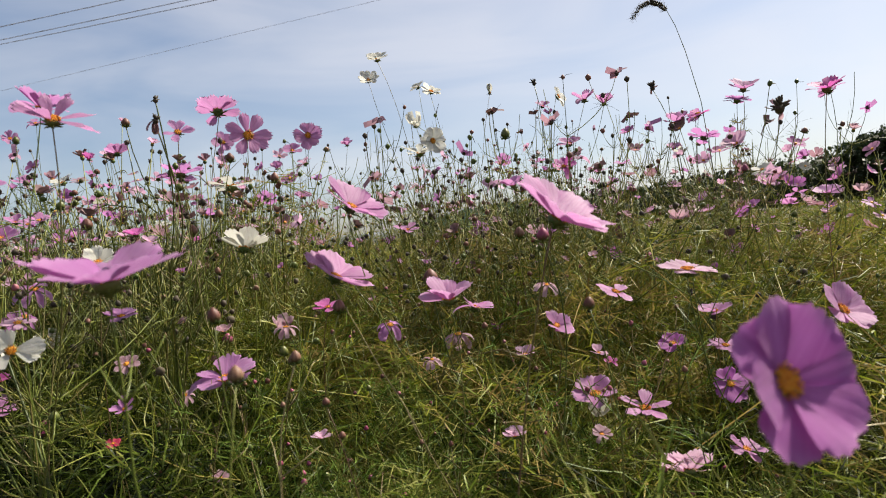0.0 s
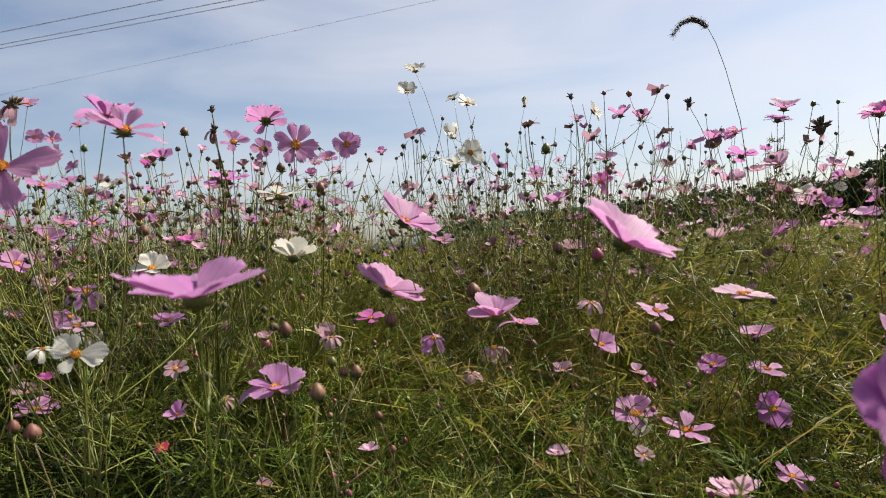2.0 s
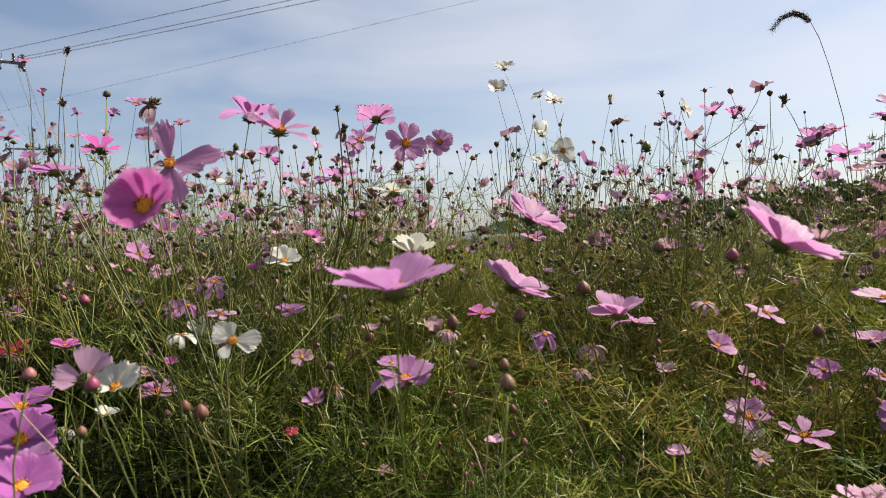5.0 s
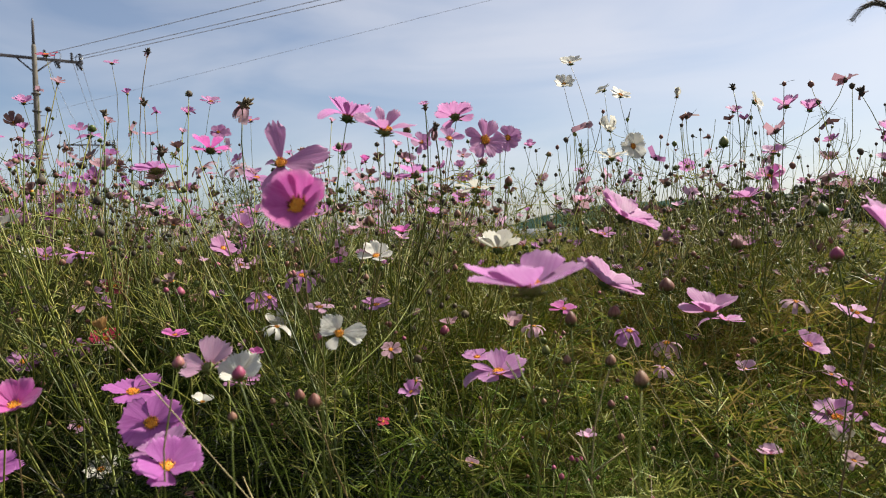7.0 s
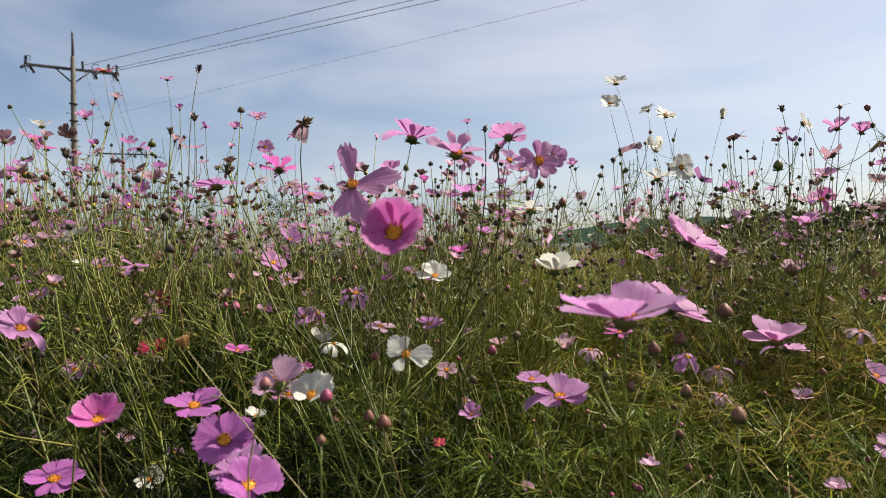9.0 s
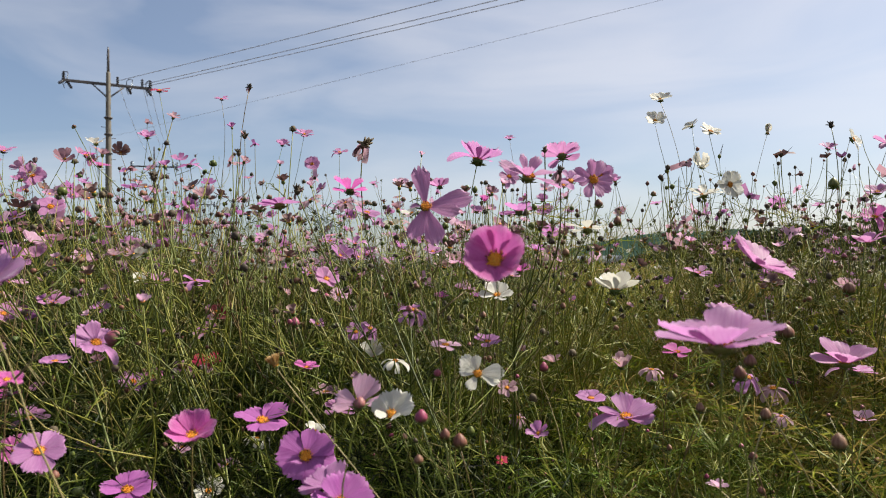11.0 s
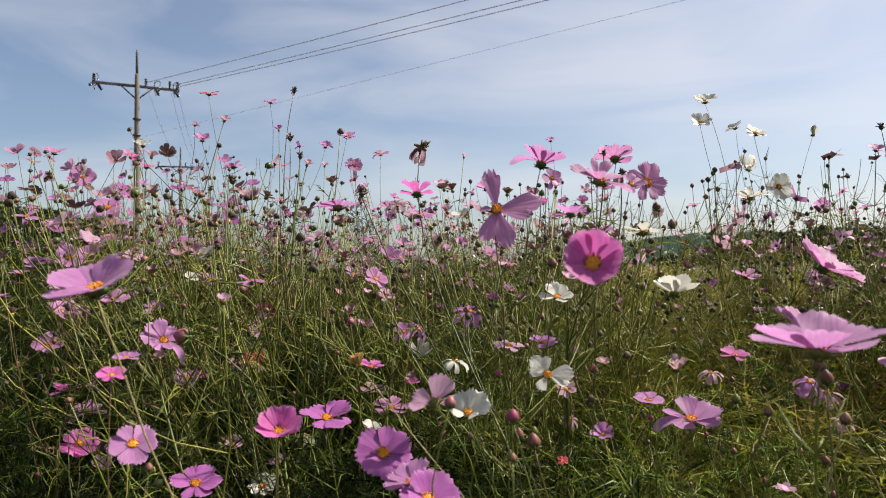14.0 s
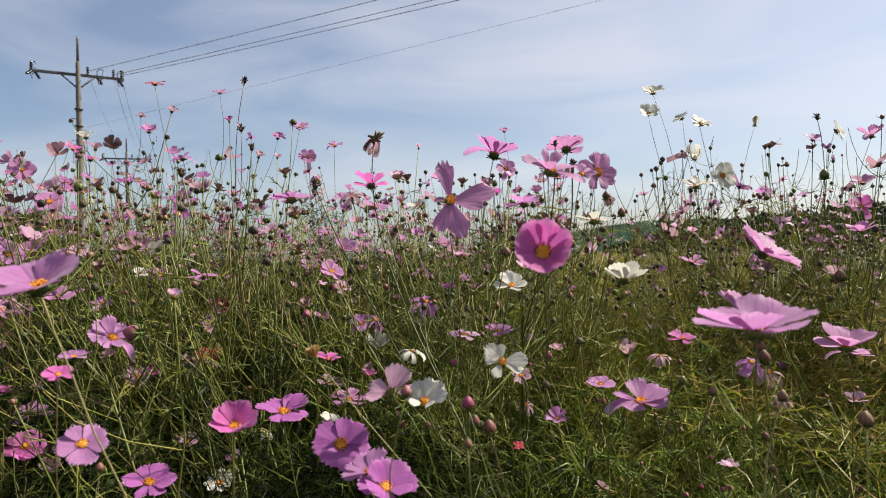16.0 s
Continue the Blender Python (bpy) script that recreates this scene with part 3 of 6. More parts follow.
def dress(ob, at, wide, face, colour, kind, cup, petals, seed, even=False, disc=1.0):
    """Puts calyx, disc and petals of a flower on ob, at a place counted from ob."""
    rnd = random.Random(seed)
    r = wide / 2 * 0.95
    few = isinstance(petals, tuple)
    m = Matrix.Translation(at) @ aim(face, 0.0 if few else rnd.uniform(0, 6.28))
    eye = r * (0.205 if wide < 0.075 else 0.165) * disc
    part("calyx", kept(calyx_mesh, seed % 3), ob, m @ Matrix.Translation((0, 0, eye * 0.2)) @ Matrix.Diagonal((eye * 1.06, eye * 1.06, eye * 0.95, 1)))
    part("flower_disc", kept(disc_mesh, seed % 4, wide > 0.055), ob, m @ Matrix.Diagonal((eye, eye, eye * 0.9, 1)), "orange-yellow disc")
    if few:
        # a ragged flower: each petal by its turn from upright, its lift and its length
        for i, (turn, lift, size) in enumerate(petals):
            pm = m @ Matrix.Rotation(radians(turn), 4, "Z") @ Matrix.Translation((0, eye * 0.45, eye * 0.05)) @ Matrix.Rotation(radians(lift), 4, "X") @ Matrix.Rotation(rnd.uniform(-0.3, 0.3), 4, "Y")
            part("petal", kept(petal_mesh, colour, kind, i % 5), ob, pm @ Matrix.Diagonal((r * size * 0.84, r * size, r * size, 1)))
        return
    loose, broad = (0.4, 1.02) if even else (1.0, rnd.uniform(0.86, 1.02))
    gone = 0.0 if even or wide > 0.05 else rnd.choice([0.0, 0.0, 0.0, 0.12])
    for i in range(petals):
        a = 2 * math.pi * i / petals + rnd.uniform(-0.14, 0.14) * loose
        long = r * (0.97 - rnd.uniform(-0.02, 0.15) * loose) / math.cos(radians(min(cup, 45))) ** 0.8
        tilt = radians(cup + rnd.uniform(-15, 15) * loose + (4 if i % 2 else -3))
        pm = m @ Matrix.Rotation(a, 4, "Z") @ Matrix.Translation((0, eye * 0.45, eye * (0.05 + 0.04 * (i % 2)))) @ Matrix.Rotation(tilt, 4, "X") @ Matrix.Rotation(rnd.uniform(-0.16, 0.16), 4, "Y")
        shape = kind
        if not even and kind in ("full", "slim"):
            # some petals are missing, narrow or hanging
            pick = rnd.random()
            if pick < gone:
                continue
            shape = "limp" if pick > 0.98 else "slim" if pick > 0.92 else kind
        part("petal", kept(petal_mesh, colour, shape, rnd.randrange(5)), ob, pm @ Matrix.Diagonal((long * broad * 8 / max(petals, 6), long, long, 1)))


def flower(colour, at, wide, face, cup=12, kind="full", petals=8, lean=None, straw=False, even=False, straight=False, lit=False, disc=1.0):
    """One cosmos flower on its own stem, from the ground to its head."""
    _count[0] += 1
    seed = _count[0] * 7 + 3
    rnd = random.Random(seed)
    foot = (at[0] + (lean[0] if lean else rnd.choice([rnd.uniform(-0.32, 0.1), rnd.uniform(-0.05, 0.5)])), at[1] + (lean[1] if lean else rnd.uniform(-0.04, 0.24)), 0.0)
    fork = fork_for(at) if lean is None and at[1] > 0 and at[2] > 0.98 else None
    if fork:
        foot = (fork.x + 0.3 * (fork.x - at[0]) + rnd.uniform(-0.01, 0.01), fork.y + rnd.uniform(-0.01, 0.01), 0.0)
    ob = thing("cosmos_flower", *foot, f"{COLOUR_WORDS[colour]} {STATE_WORDS[kind]} on a {'straw-coloured' if straw else 'thin'} stem", "flower", "cosmos flowers in the field")
    n = Vector(face).normalized()
    head = Vector(at) - Vector(foot)
    low = head - n * wide * 0.11
    run = (n * 0.55 + Vector((0, 0, 0.75))).normalized()
    grow(ob, Vector(foot) + low, run, foot, 0.0004 + wide * 0.0044, seed, STRAW if straw else STEM_LIT if lit else None, straight, fork)
    dress(ob, head, wide, n, colour, kind, cup, petals, seed, even, disc)
    if at[1] > 0 and at[2] < 1.0 and wide > 0.024:
        LOW_HEADS.append((at[0], at[1], at[2]))
    return ob


BUD_WORDS = {"green": "closed round green cosmos bud", "brown": "round brownish cosmos bud", "rosy": "rosy pink cosmos bud about to open",
             "dark": "small dark dry cosmos seed head", "straw": "dry straw-coloured cosmos seed pod"}


def bud(colour, at, wide, face=(0, 0, 1), lean=None, straw=False, straight=False):
    _count[0] += 1
    seed = _count[0] * 7 + 3
    rnd = random.Random(seed)
    foot = (at[0] + (lean[0] if lean else rnd.choice([rnd.uniform(-0.3, 0.1), rnd.uniform(-0.05, 0.45)])), at[1] + (lean[1] if lean else rnd.uniform(-0.03, 0.18)), 0.0)
    fork = fork_for(at) if lean is None and at[1] > 0 and at[2] > 0.98 else None
    if fork:
        foot = (fork.x + 0.3 * (fork.x - at[0]) + rnd.uniform(-0.01, 0.01), fork.y + rnd.uniform(-0.01, 0.01), 0.0)
    ob = thing("cosmos_bud", *foot, BUD_WORDS[colour] + (" on a bare straw-coloured stem" if straw else " on a thin stem"), "flower bud", "cosmos buds in the field")
    n = Vector(face).normalized()
    head = Vector(at) - Vector(foot) - n * wide * 0.45
    grow(ob, Vector(foot) + head, n + Vector((0, 0, 0.6)), foot, 0.0005 + wide * 0.019, seed, STRAW if straw else None, straight, fork)
    m = Matrix.Translation(head) @ aim(n, rnd.uniform(0, 6)) @ Matrix.Diagonal((wide, wide, wide, 1))
    body = part("bud_body", kept(bud_mesh, colour, seed % 4), ob, m)
    part("bract", kept(bract_mesh, seed % 3), body, None, "narrow green bracts")
    return ob


def seed_head(at, wide, face=(0, 0, 1), lean=None, rags=0):
    """A ripe head of dark needle seeds, some with withered petals still hanging on."""
    _count[0] += 1
    seed = _count[0] * 7 + 3
    rnd = random.Random(seed)
    foot = (at[0] + (lean[0] if lean else rnd.choice([rnd.uniform(-0.3, 0.1), rnd.uniform(-0.05, 0.45)])), at[1] + (lean[1] if lean else rnd.uniform(-0.03, 0.18)), 0.0)
    fork = fork_for(at) if lean is None and at[1] > 0 and at[2] > 0.98 else None
    if fork:
        foot = (fork.x + 0.3 * (fork.x - at[0]) + rnd.uniform(-0.01, 0.01), fork.y + rnd.uniform(-0.01, 0.01), 0.0)
    ob = thing("cosmos_seed_head", *foot, "dark dried cosmos seed head" + (" with withered petals hanging" if rags else " of needle seeds on a thin stem"), "seed head", "cosmos seed heads in the field")
    n = Vector(face).normalized()
    head = Vector(at) - Vector(foot)
    grow(ob, Vector(foot) + head - n * wide * 0.2, n + Vector((0, 0, 0.8)), foot, 0.0010, seed, STEM, False, fork)
    m = Matrix.Translation(head) @ aim(n, rnd.uniform(0, 6))
    part("seed_burst", kept(seed_mesh, seed % 4), ob, m @ Matrix.Scale(wide * (0.75 if rags > 4 else 1.0), 4))
    long = wide * (0.62 if rags > 4 else 0.5)
    for i in range(rags):
        pm = m @ Matrix.Rotation(2 * math.pi * i / rags + rnd.uniform(-0.3, 0.3), 4, "Z") @ Matrix.Rotation(radians(rnd.uniform(-60, 20)), 4, "X")
        part("petal", kept(petal_mesh, rnd.choice(["withered", "faded"]), rnd.choice(["curled", "limp"]) if rags < 5 else "limp", rnd.randrange(3)), ob, pm @ Matrix.Diagonal((long * 0.85, long, long, 1)))
    return ob


# ---- ground ----
def ground():
    rnd = random.Random(5)
    rings = [0, 0.5, 1, 1.5, 2, 3, 4, 6, 9, 14, 22, 40, 80, 160, 400, 1000, 2500]
    verts, faces = [(0, 0, 0)], []
    n = 48
    for r in rings[1:]:
        for k in range(n):
            a = 2 * math.pi * k / n
            z = -0.004 - (rnd.uniform(0, 0.02) if r < 15 else 0.02)
            verts.append((r * math.cos(a), r * math.sin(a), z))
    for k in range(n):
        faces.append((0, 1 + k, 1 + (k + 1) % n))
    for i in range(len(rings) - 2):
        for k in range(n):
            a, b = 1 + i * n, 1 + (i + 1) * n
            faces.append((a + k, b + k, b + (k + 1) % n, a + (k + 1) % n))
    ob = new("ground", raw_mesh("ground", verts, faces, [SOIL]))
    tagged(ob, "bare brown field soil under the cosmos plants", "ground", "", "structure")


ground()


# ---- thread foliage of the field ----
def quick_mesh(name, verts, quads, material):
    me = bpy.data.meshes.new(name)
    me.vertices.add(len(verts))
    me.vertices.foreach_set("co", verts.astype(np.float32).ravel())
    me.loops.add(quads.size)
    me.loops.foreach_set("vertex_index", quads.astype(np.int32).ravel())
    me.polygons.add(len(quads))
    me.polygons.foreach_set("loop_start", np.arange(0, quads.size, 4, dtype=np.int32))
    me.polygons.foreach_set("use_smooth", np.ones(len(quads), dtype=bool))
    me.materials.append(material)
    me.update(calc_edges=True)
    return me


def unit(a):
    return a / np.maximum(np.linalg.norm(a, axis=-1, keepdims=True), 1e-9)


def ribbons(p, d, length, width, droop, steps, rng, tip=0.25):
    """Narrow tapering blades from p along d. Returns verts and quads."""
    n = len(p)
    side = unit(np.cross(d, rng.normal(size=(n, 3))))
    curl = np.cross(d, side) * (rng.normal(0, 0.62, n) * length)[:, None]
    swing = np.cross(d, side) * (rng.normal(0, 0.16, n) * length)[:, None]
    rows = []
    for k in range(steps + 1):
        s = k / steps
        c = p + d * (length * s)[:, None] + curl * s * s + swing * math.sin(4.5 * s)
        c[:, 2] -= droop * length * s * s
        w = (width * (1 - (1 - tip) * s) * 0.5)[:, None]
        rows += [c - side * w, c + side * w]
    verts = np.stack(rows, axis=1).reshape(-1, 3)
    base = np.arange(n)[:, None] * (2 * (steps + 1))
    quads = np.concatenate([base + np.array([[2 * k, 2 * k + 1, 2 * k + 3, 2 * k + 2]]) for k in range(steps)], axis=0)
    return verts, quads


def rods(p, q, bend, r0, r1, steps=4, sides=3):
    """Thin round stalks from p to q, bowed by bend."""
    n = len(p)
    d = unit(q - p)
    ref = np.where(np.abs(d[:, 2:3]) < 0.9, np.array([[0, 0, 1.0]]), np.array([[1.0, 0, 0]]))
    u = unit(np.cross(d, ref))
    w = np.cross(d, u)
    rows = []
    for k in range(steps + 1):
        s = k / steps
        c = p * (1 - s) + q * s + bend * (4 * s * (1 - s))
        r = (r0 * (1 - s) + r1 * s)[:, None]
        for a in range(sides):
            t = 2 * math.pi * a / sides
            rows.append(c + (u * math.cos(t) + w * math.sin(t)) * r)
    verts = np.stack(rows, axis=1).reshape(-1, 3)
    base = np.arange(n)[:, None] * (sides * (steps + 1))
    quads = []
    for k in range(steps):
        for a in range(sides):
            b = (a + 1) % sides
            quads.append(base + np.array([[k * sides + a, k * sides + b, (k + 1) * sides + b, (k + 1) * sides + a]]))
    return verts, np.concatenate(quads, axis=0)


def stacked(sets):
    verts, quads, o = [], [], 0
    for v, q in sets:
        verts.append(v)
        quads.append(q + o)
        o += len(v)
    return np.concatenate(verts), np.concatenate(quads)


LOW_HEADS = []


def canopy(x, y):
    """The height of the leaf mass: low beside the walk, uneven, higher towards both ends of the field."""
    r, a = np.hypot(x + 0.15, y + 0.05), np.degrees(np.arctan2(x + 0.15, y + 0.05))
    h = np.interp(r, [0.4, 0.7, 0.9, 1.15, 1.6, 2.2, 4.0], [0.55, 0.61, 0.69, 0.775, 0.86, 0.90, 0.92])
    rise = np.interp(a, [-60, -44, -34, -25, 10, 18, 27, 36], [0.11, 0.09, 0.03, 0.0, 0.0, -0.005, -0.03, -0.03]) * np.interp(r, [1.1, 1.7], [0, 1])
    lumps = 0.05 * np.sin(5.1 * x + 1.3 * y) * np.sin(3.7 * y - 2.1 * x + 1.0) + 0.03 * np.sin(13 * x + 2) * np.sin(11 * y + 1)
    for hx, hy, hz in LOW_HEADS:
        h = np.minimum(h, hz - 0.025 + 0.45 * np.hypot(x - hx, y - hy))
    hollow = 0.13 * np.exp(-((a + 42) / 17) ** 2) * np.interp(r, [1.0, 1.35], [1, 0])
    return h + rise - hollow + lumps * np.interp(r, [0.7, 1.4], [0.4, 1.0])


def sow(rng, inner, outer, per_m2, left, right):
    """Plant feet between two distances from the walk, within a fan."""
    area = 0.5 * (right - left) * (outer ** 2 - inner ** 2)
    n = int(area * per_m2)
    r = np.sqrt(rng.uniform(inner ** 2, outer ** 2, n))
    a = rng.uniform(left, right, n)
    return -0.15 + r * np.sin(a), -0.05 + r * np.cos(a), r


def foliage(name, seed, inner, outer, per_m2, nodes, pairs, width, steps, tall, material, label, left=-68, right=50):
    rng = np.random.default_rng(seed)
    x, y, r = sow(rng, inner, outer, per_m2, radians(left), radians(right))
    wave = np.sin(9.3 * x + 4.1 * y) * np.sin(8.1 * y - 5.2 * x + 2.0) + 0.5 * np.sin(21 * x + 1) * np.sin(19 * y + 3)
    keep = rng.random(len(x)) < np.clip(0.62 + 0.55 * wave, 0.12, 1.0)
    x, y, r = x[keep], y[keep], r[keep]
    n = len(x)
    top = canopy(x, y) * rng.uniform(0.9, 1.06, n) + np.where(rng.random(n) < tall, rng.uniform(0.05, 0.26, n), 0) * np.interp(np.degrees(np.arctan2(x + 0.15, y + 0.05)), [12, 24], [1.0, 0.35])
    foot = np.stack([x, y, np.zeros(n)], 1)
    head = foot + np.stack([rng.normal(-0.04, 0.24, n), rng.normal(0, 0.17, n), top], 1)
    bow = np.stack([rng.normal(0, 0.12, n), rng.normal(0, 0.08, n), np.zeros(n)], 1)
    stalks = [rods(foot, head, bow, np.full(n, 0.0009), np.full(n, 0.0006), 6)]
    # side branches
    nb = 7
    s = rng.uniform(0.42, 0.93, (n, nb))
    bp = (foot[:, None] * (1 - s[..., None]) + head[:, None] * s[..., None] + bow[:, None] * (4 * s * (1 - s))[..., None]).reshape(-1, 3)
    az, el = rng.uniform(0, 2 * math.pi, n * nb), rng.uniform(0.5, 1.15, n * nb)
    bd = np.stack([np.cos(az) * np.cos(el), np.sin(az) * np.cos(el), np.sin(el)], 1)
    bl = rng.uniform(0.08, 0.24, n * nb)
    room = np.repeat(canopy(x, y) + 0.04, nb) - bp[:, 2]
    bl = np.minimum(bl, np.maximum(room / bd[:, 2], 0.05))
    bq = bp + bd * bl[:, None]
    stalks.append(rods(bp, bq, rng.normal(0, 0.008, (n * nb, 3)), np.full(n * nb, 0.0012), np.full(n * nb, 0.0006), 3))
    # leaf seats: along main stems and along branches
    s1 = rng.uniform(0.4, 1.0, (n, nodes))
    l1 = (foot[:, None] * (1 - s1[..., None]) + head[:, None] * s1[..., None] + bow[:, None] * (4 * s1 * (1 - s1))[..., None]).reshape(-1, 3)
    s2 = rng.uniform(0.15, 1.0, (n * nb, max(2, nodes // 4)))
    l2 = (bp[:, None] * (1 - s2[..., None]) + bq[:, None] * s2[..., None]).reshape(-1, 3)
    seat = np.concatenate([l1, l2])
    for hx, hy, hz in LOW_HEADS:
        # no leaves crowd the flower heads
        seat = seat[(np.hypot(seat[:, 0] - hx, seat[:, 1] - hy) > 0.075) | (seat[:, 2] < hz - 0.045)]
    m = len(seat)
    az, el = rng.uniform(0, 2 * math.pi, m), rng.normal(0.5, 0.4, m)
    ld = np.stack([np.cos(az) * np.cos(el), np.sin(az) * np.cos(el), np.sin(el)], 1)
    ll = rng.uniform(0.04, 0.10, m)
    droop = rng.uniform(0.1, 0.6, m)
    blades = [ribbons(seat, ld, ll, np.full(m, width * 1.15), droop, steps, rng, 0.5)]
    side = unit(np.cross(ld, rng.normal(0, 0.4, (m, 3)) + np.array([[0, 0, 1.0]])))
    for k in range(pairs):
        s = (k + 0.8) / (pairs + 0.2)
        for sign in (-1, 1):
            c = seat + ld * (ll * s)[:, None]
            c[:, 2] -= droop * ll * s * s
            d = unit(ld * 0.75 + side * sign * 0.62 + rng.normal(0, 0.22, (m, 3)))
            length = ll * rng.uniform(0.36, 0.8, m) * (1.15 - 0.5 * s)
            blades.append(ribbons(c, d, length, np.full(m, width) * rng.uniform(0.7, 1.2, m), rng.uniform(-0.1, 0.5, m), steps, rng, 0.3))
    v, q = stacked(stalks + blades)
    ob = new(name, quick_mesh(name, v, q, material))
    tagged(ob, label, "foliage", "", "stuff")


# ---- power line ----
def cylinder_between(a, b, r, sides=8):
    return tube_data([a, b], [r, r], sides)


def utility_pole(x, y, arm_yaw, label):
    ob = thing("utility_pole", x, y, 0, label, "utility pole", "poles of the power line")
    v, f = lathe_data([(0.155, -0.1), (0.15, 1.0), (0.115, 6.0), (0.085, 9.3), (0.07, 9.35)], 14)
    part("shaft", raw_mesh("shaft", v, f, [CONCRETE]), ob)
    turn = Matrix.Rotation(arm_yaw, 4, "Z")
    v, f = lathe_data([(0.06, 8.9), (0.045, 10.3), (0.02, 10.42)], 8)
    part("top_pin", raw_mesh("top_pin", v, f, [STEEL]), ob)
    bm = bmesh.new()
    bmesh.ops.create_cube(bm, size=1, matrix=Matrix.Translation((0, 0.12, 8.85)) @ Matrix.Diagonal((3.4, 0.09, 0.11, 1)))
    bmesh.ops.bevel(bm, geom=bm.edges[:], offset=0.01, segments=1, affect="EDGES")
    me = bpy.data.meshes.new("crossarm")
    bm.to_mesh(me)
    bm.free()
    me.materials.append(STEEL)
    arm = part("crossarm", me, ob, turn)
    v, f = cylinder_between((-0.6, 0.1, 8.8), (0, 0.08, 8.25), 0.03)
    part("brace", raw_mesh("brace", v, f, [STEEL]), ob, turn)
    v, f = cylinder_between((0.6, 0.1, 8.8), (0, 0.08, 8.25), 0.03)
    part("brace", raw_mesh("brace", v, f, [STEEL]), ob, turn)
    disc = []
    for i in range(4):
        disc.append(lathe_data([(0.03, 0.09 * i), (0.065, 0.09 * i + 0.02), (0.055, 0.09 * i + 0.05), (0.025, 0.09 * i + 0.08)], 10))
    v, f = merged(disc)
    me = raw_mesh("insulator", v, f, [PORCELAIN])
    for px, swing, lean in ((-1.5, 50, 25), (-1.66, -60, -20), (0.75, 55, 20), (0.85, -60, -15), (1.5, 50, 30), (1.62, -60, -20)):
        part("insulator", me, arm, Matrix.Translation((px, 0.12, 8.8)) @ Matrix.Rotation(radians(180 + swing), 4, "X") @ Matrix.Rotation(radians(lean), 4, "Y"), "hanging strain insulator")
    for px in (-1.62, 0.35, 1.3, 1.6):
        part("insulator", me, arm, Matrix.Translation((px, 0.12, 8.88)), "upright pin insulator")
    for px, rise in ((-1.58, 0.42), (0.8, 0.38), (1.56, 0.4)):
        # jumper wires looping over the arm from string to string
        loop = [(px + 0.12 * math.sin(6 * s), 0.12 + 0.62 * (s - 0.5), 8.6 + rise * 4 * s * (1 - s) + (0.2 if 0.2 < s < 0.8 else 0)) for s in (0, 0.12, 0.25, 0.4, 0.55, 0.7, 0.85, 1)]
        v, f = tube_data(loop, [0.016] * 8, 5)
        part("jumper_wire", raw_mesh("jumper_wire", v, f, [PORCELAIN]), arm)
    for h in (6.7, 5.9, 7.4):
        v, f = lathe_data([(0.16, h - 0.03), (0.17, h), (0.16, h + 0.03)], 12)
        part("band", raw_mesh("band", v, f, [STEEL]), ob)
        v, f = cylinder_between((0, 0.13, h), (0.0, 0.34, h), 0.03)
        part("spool", raw_mesh("spool", v, f, [PORCELAIN]), ob, turn)
    for i in range(9):
        h, s = 3.4 + i * 0.45, 1 if i % 2 else -1
        v, f = cylinder_between((0.1 * s, 0, h), (0.28 * s, 0, h), 0.012, 5)
        part("step_bolt", raw_mesh("step_bolt", v, f, [STEEL]), ob, turn)
    return ob


ARM = math.atan2(0.667, 0.745)
P1, P0 = Vector((-20.33, 22.06, 0)), Vector((20.2, 10.9, 0))
P2, P3 = Vector((-33.35, 41.0, 0.15)), Vector((-48.1, 67.5, 0))
utility_pole(P1.x, P1.y, ARM, "weathered concrete utility pole with steel crossarm and insulators")
utility_pole(P0.x, P0.y, ARM, "concrete utility pole at the other end of the cables")
utility_pole(P2.x, P2.y, radians(30), "concrete utility pole further down the line")
utility_pole(P3.x, P3.y, radians(30), "far concrete utility pole beyond the field")


def power_cable(a, b, sag, r, label):
    a, b = Vector(a), Vector(b)
    pts = [Vector((0, 0, 0)).lerp(b - a, i / 24) - Vector((0, 0, sag * 4 * (i / 24) * (1 - i / 24))) for i in range(25)]
    v, f = tube_data(pts, [r] * 25, 6)
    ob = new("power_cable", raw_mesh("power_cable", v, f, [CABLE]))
    ob.matrix_basis = Matrix.Translation(a)
    tagged(ob, label, "cable", "cables of the power line")


def on_arm(p, yaw, along, h):
    return p + Vector((math.cos(yaw) * along - math.sin(yaw) * 0.12, math.sin(yaw) * along + math.cos(yaw) * 0.12, h))


for along, h, sag in ((0.35, 9.05, 0.12), (1.3, 9.0, 0.12), (1.6, 9.0, 0.2)):
    power_cable(on_arm(P1, ARM, along, h), on_arm(P0, ARM, along, h + 0.1), sag, 0.013, "dark power cable strung between poles against the sky")
    power_cable(on_arm(P1, ARM, along, h), on_arm(P2, radians(30), along, h), 0.9, 0.010, "dark power cable running down the pole line")
    power_cable(on_arm(P2, radians(30), along, h), on_arm(P3, radians(30), along, h), 0.9, 0.010, "dark power cable running down the pole line")
power_cable(P1 + Vector((0.1, 0.3, 6.7)), P0 + Vector((0.1, -1.4, 7.6)), 0.0, 0.0045, "lower power cable strung between poles against the sky")


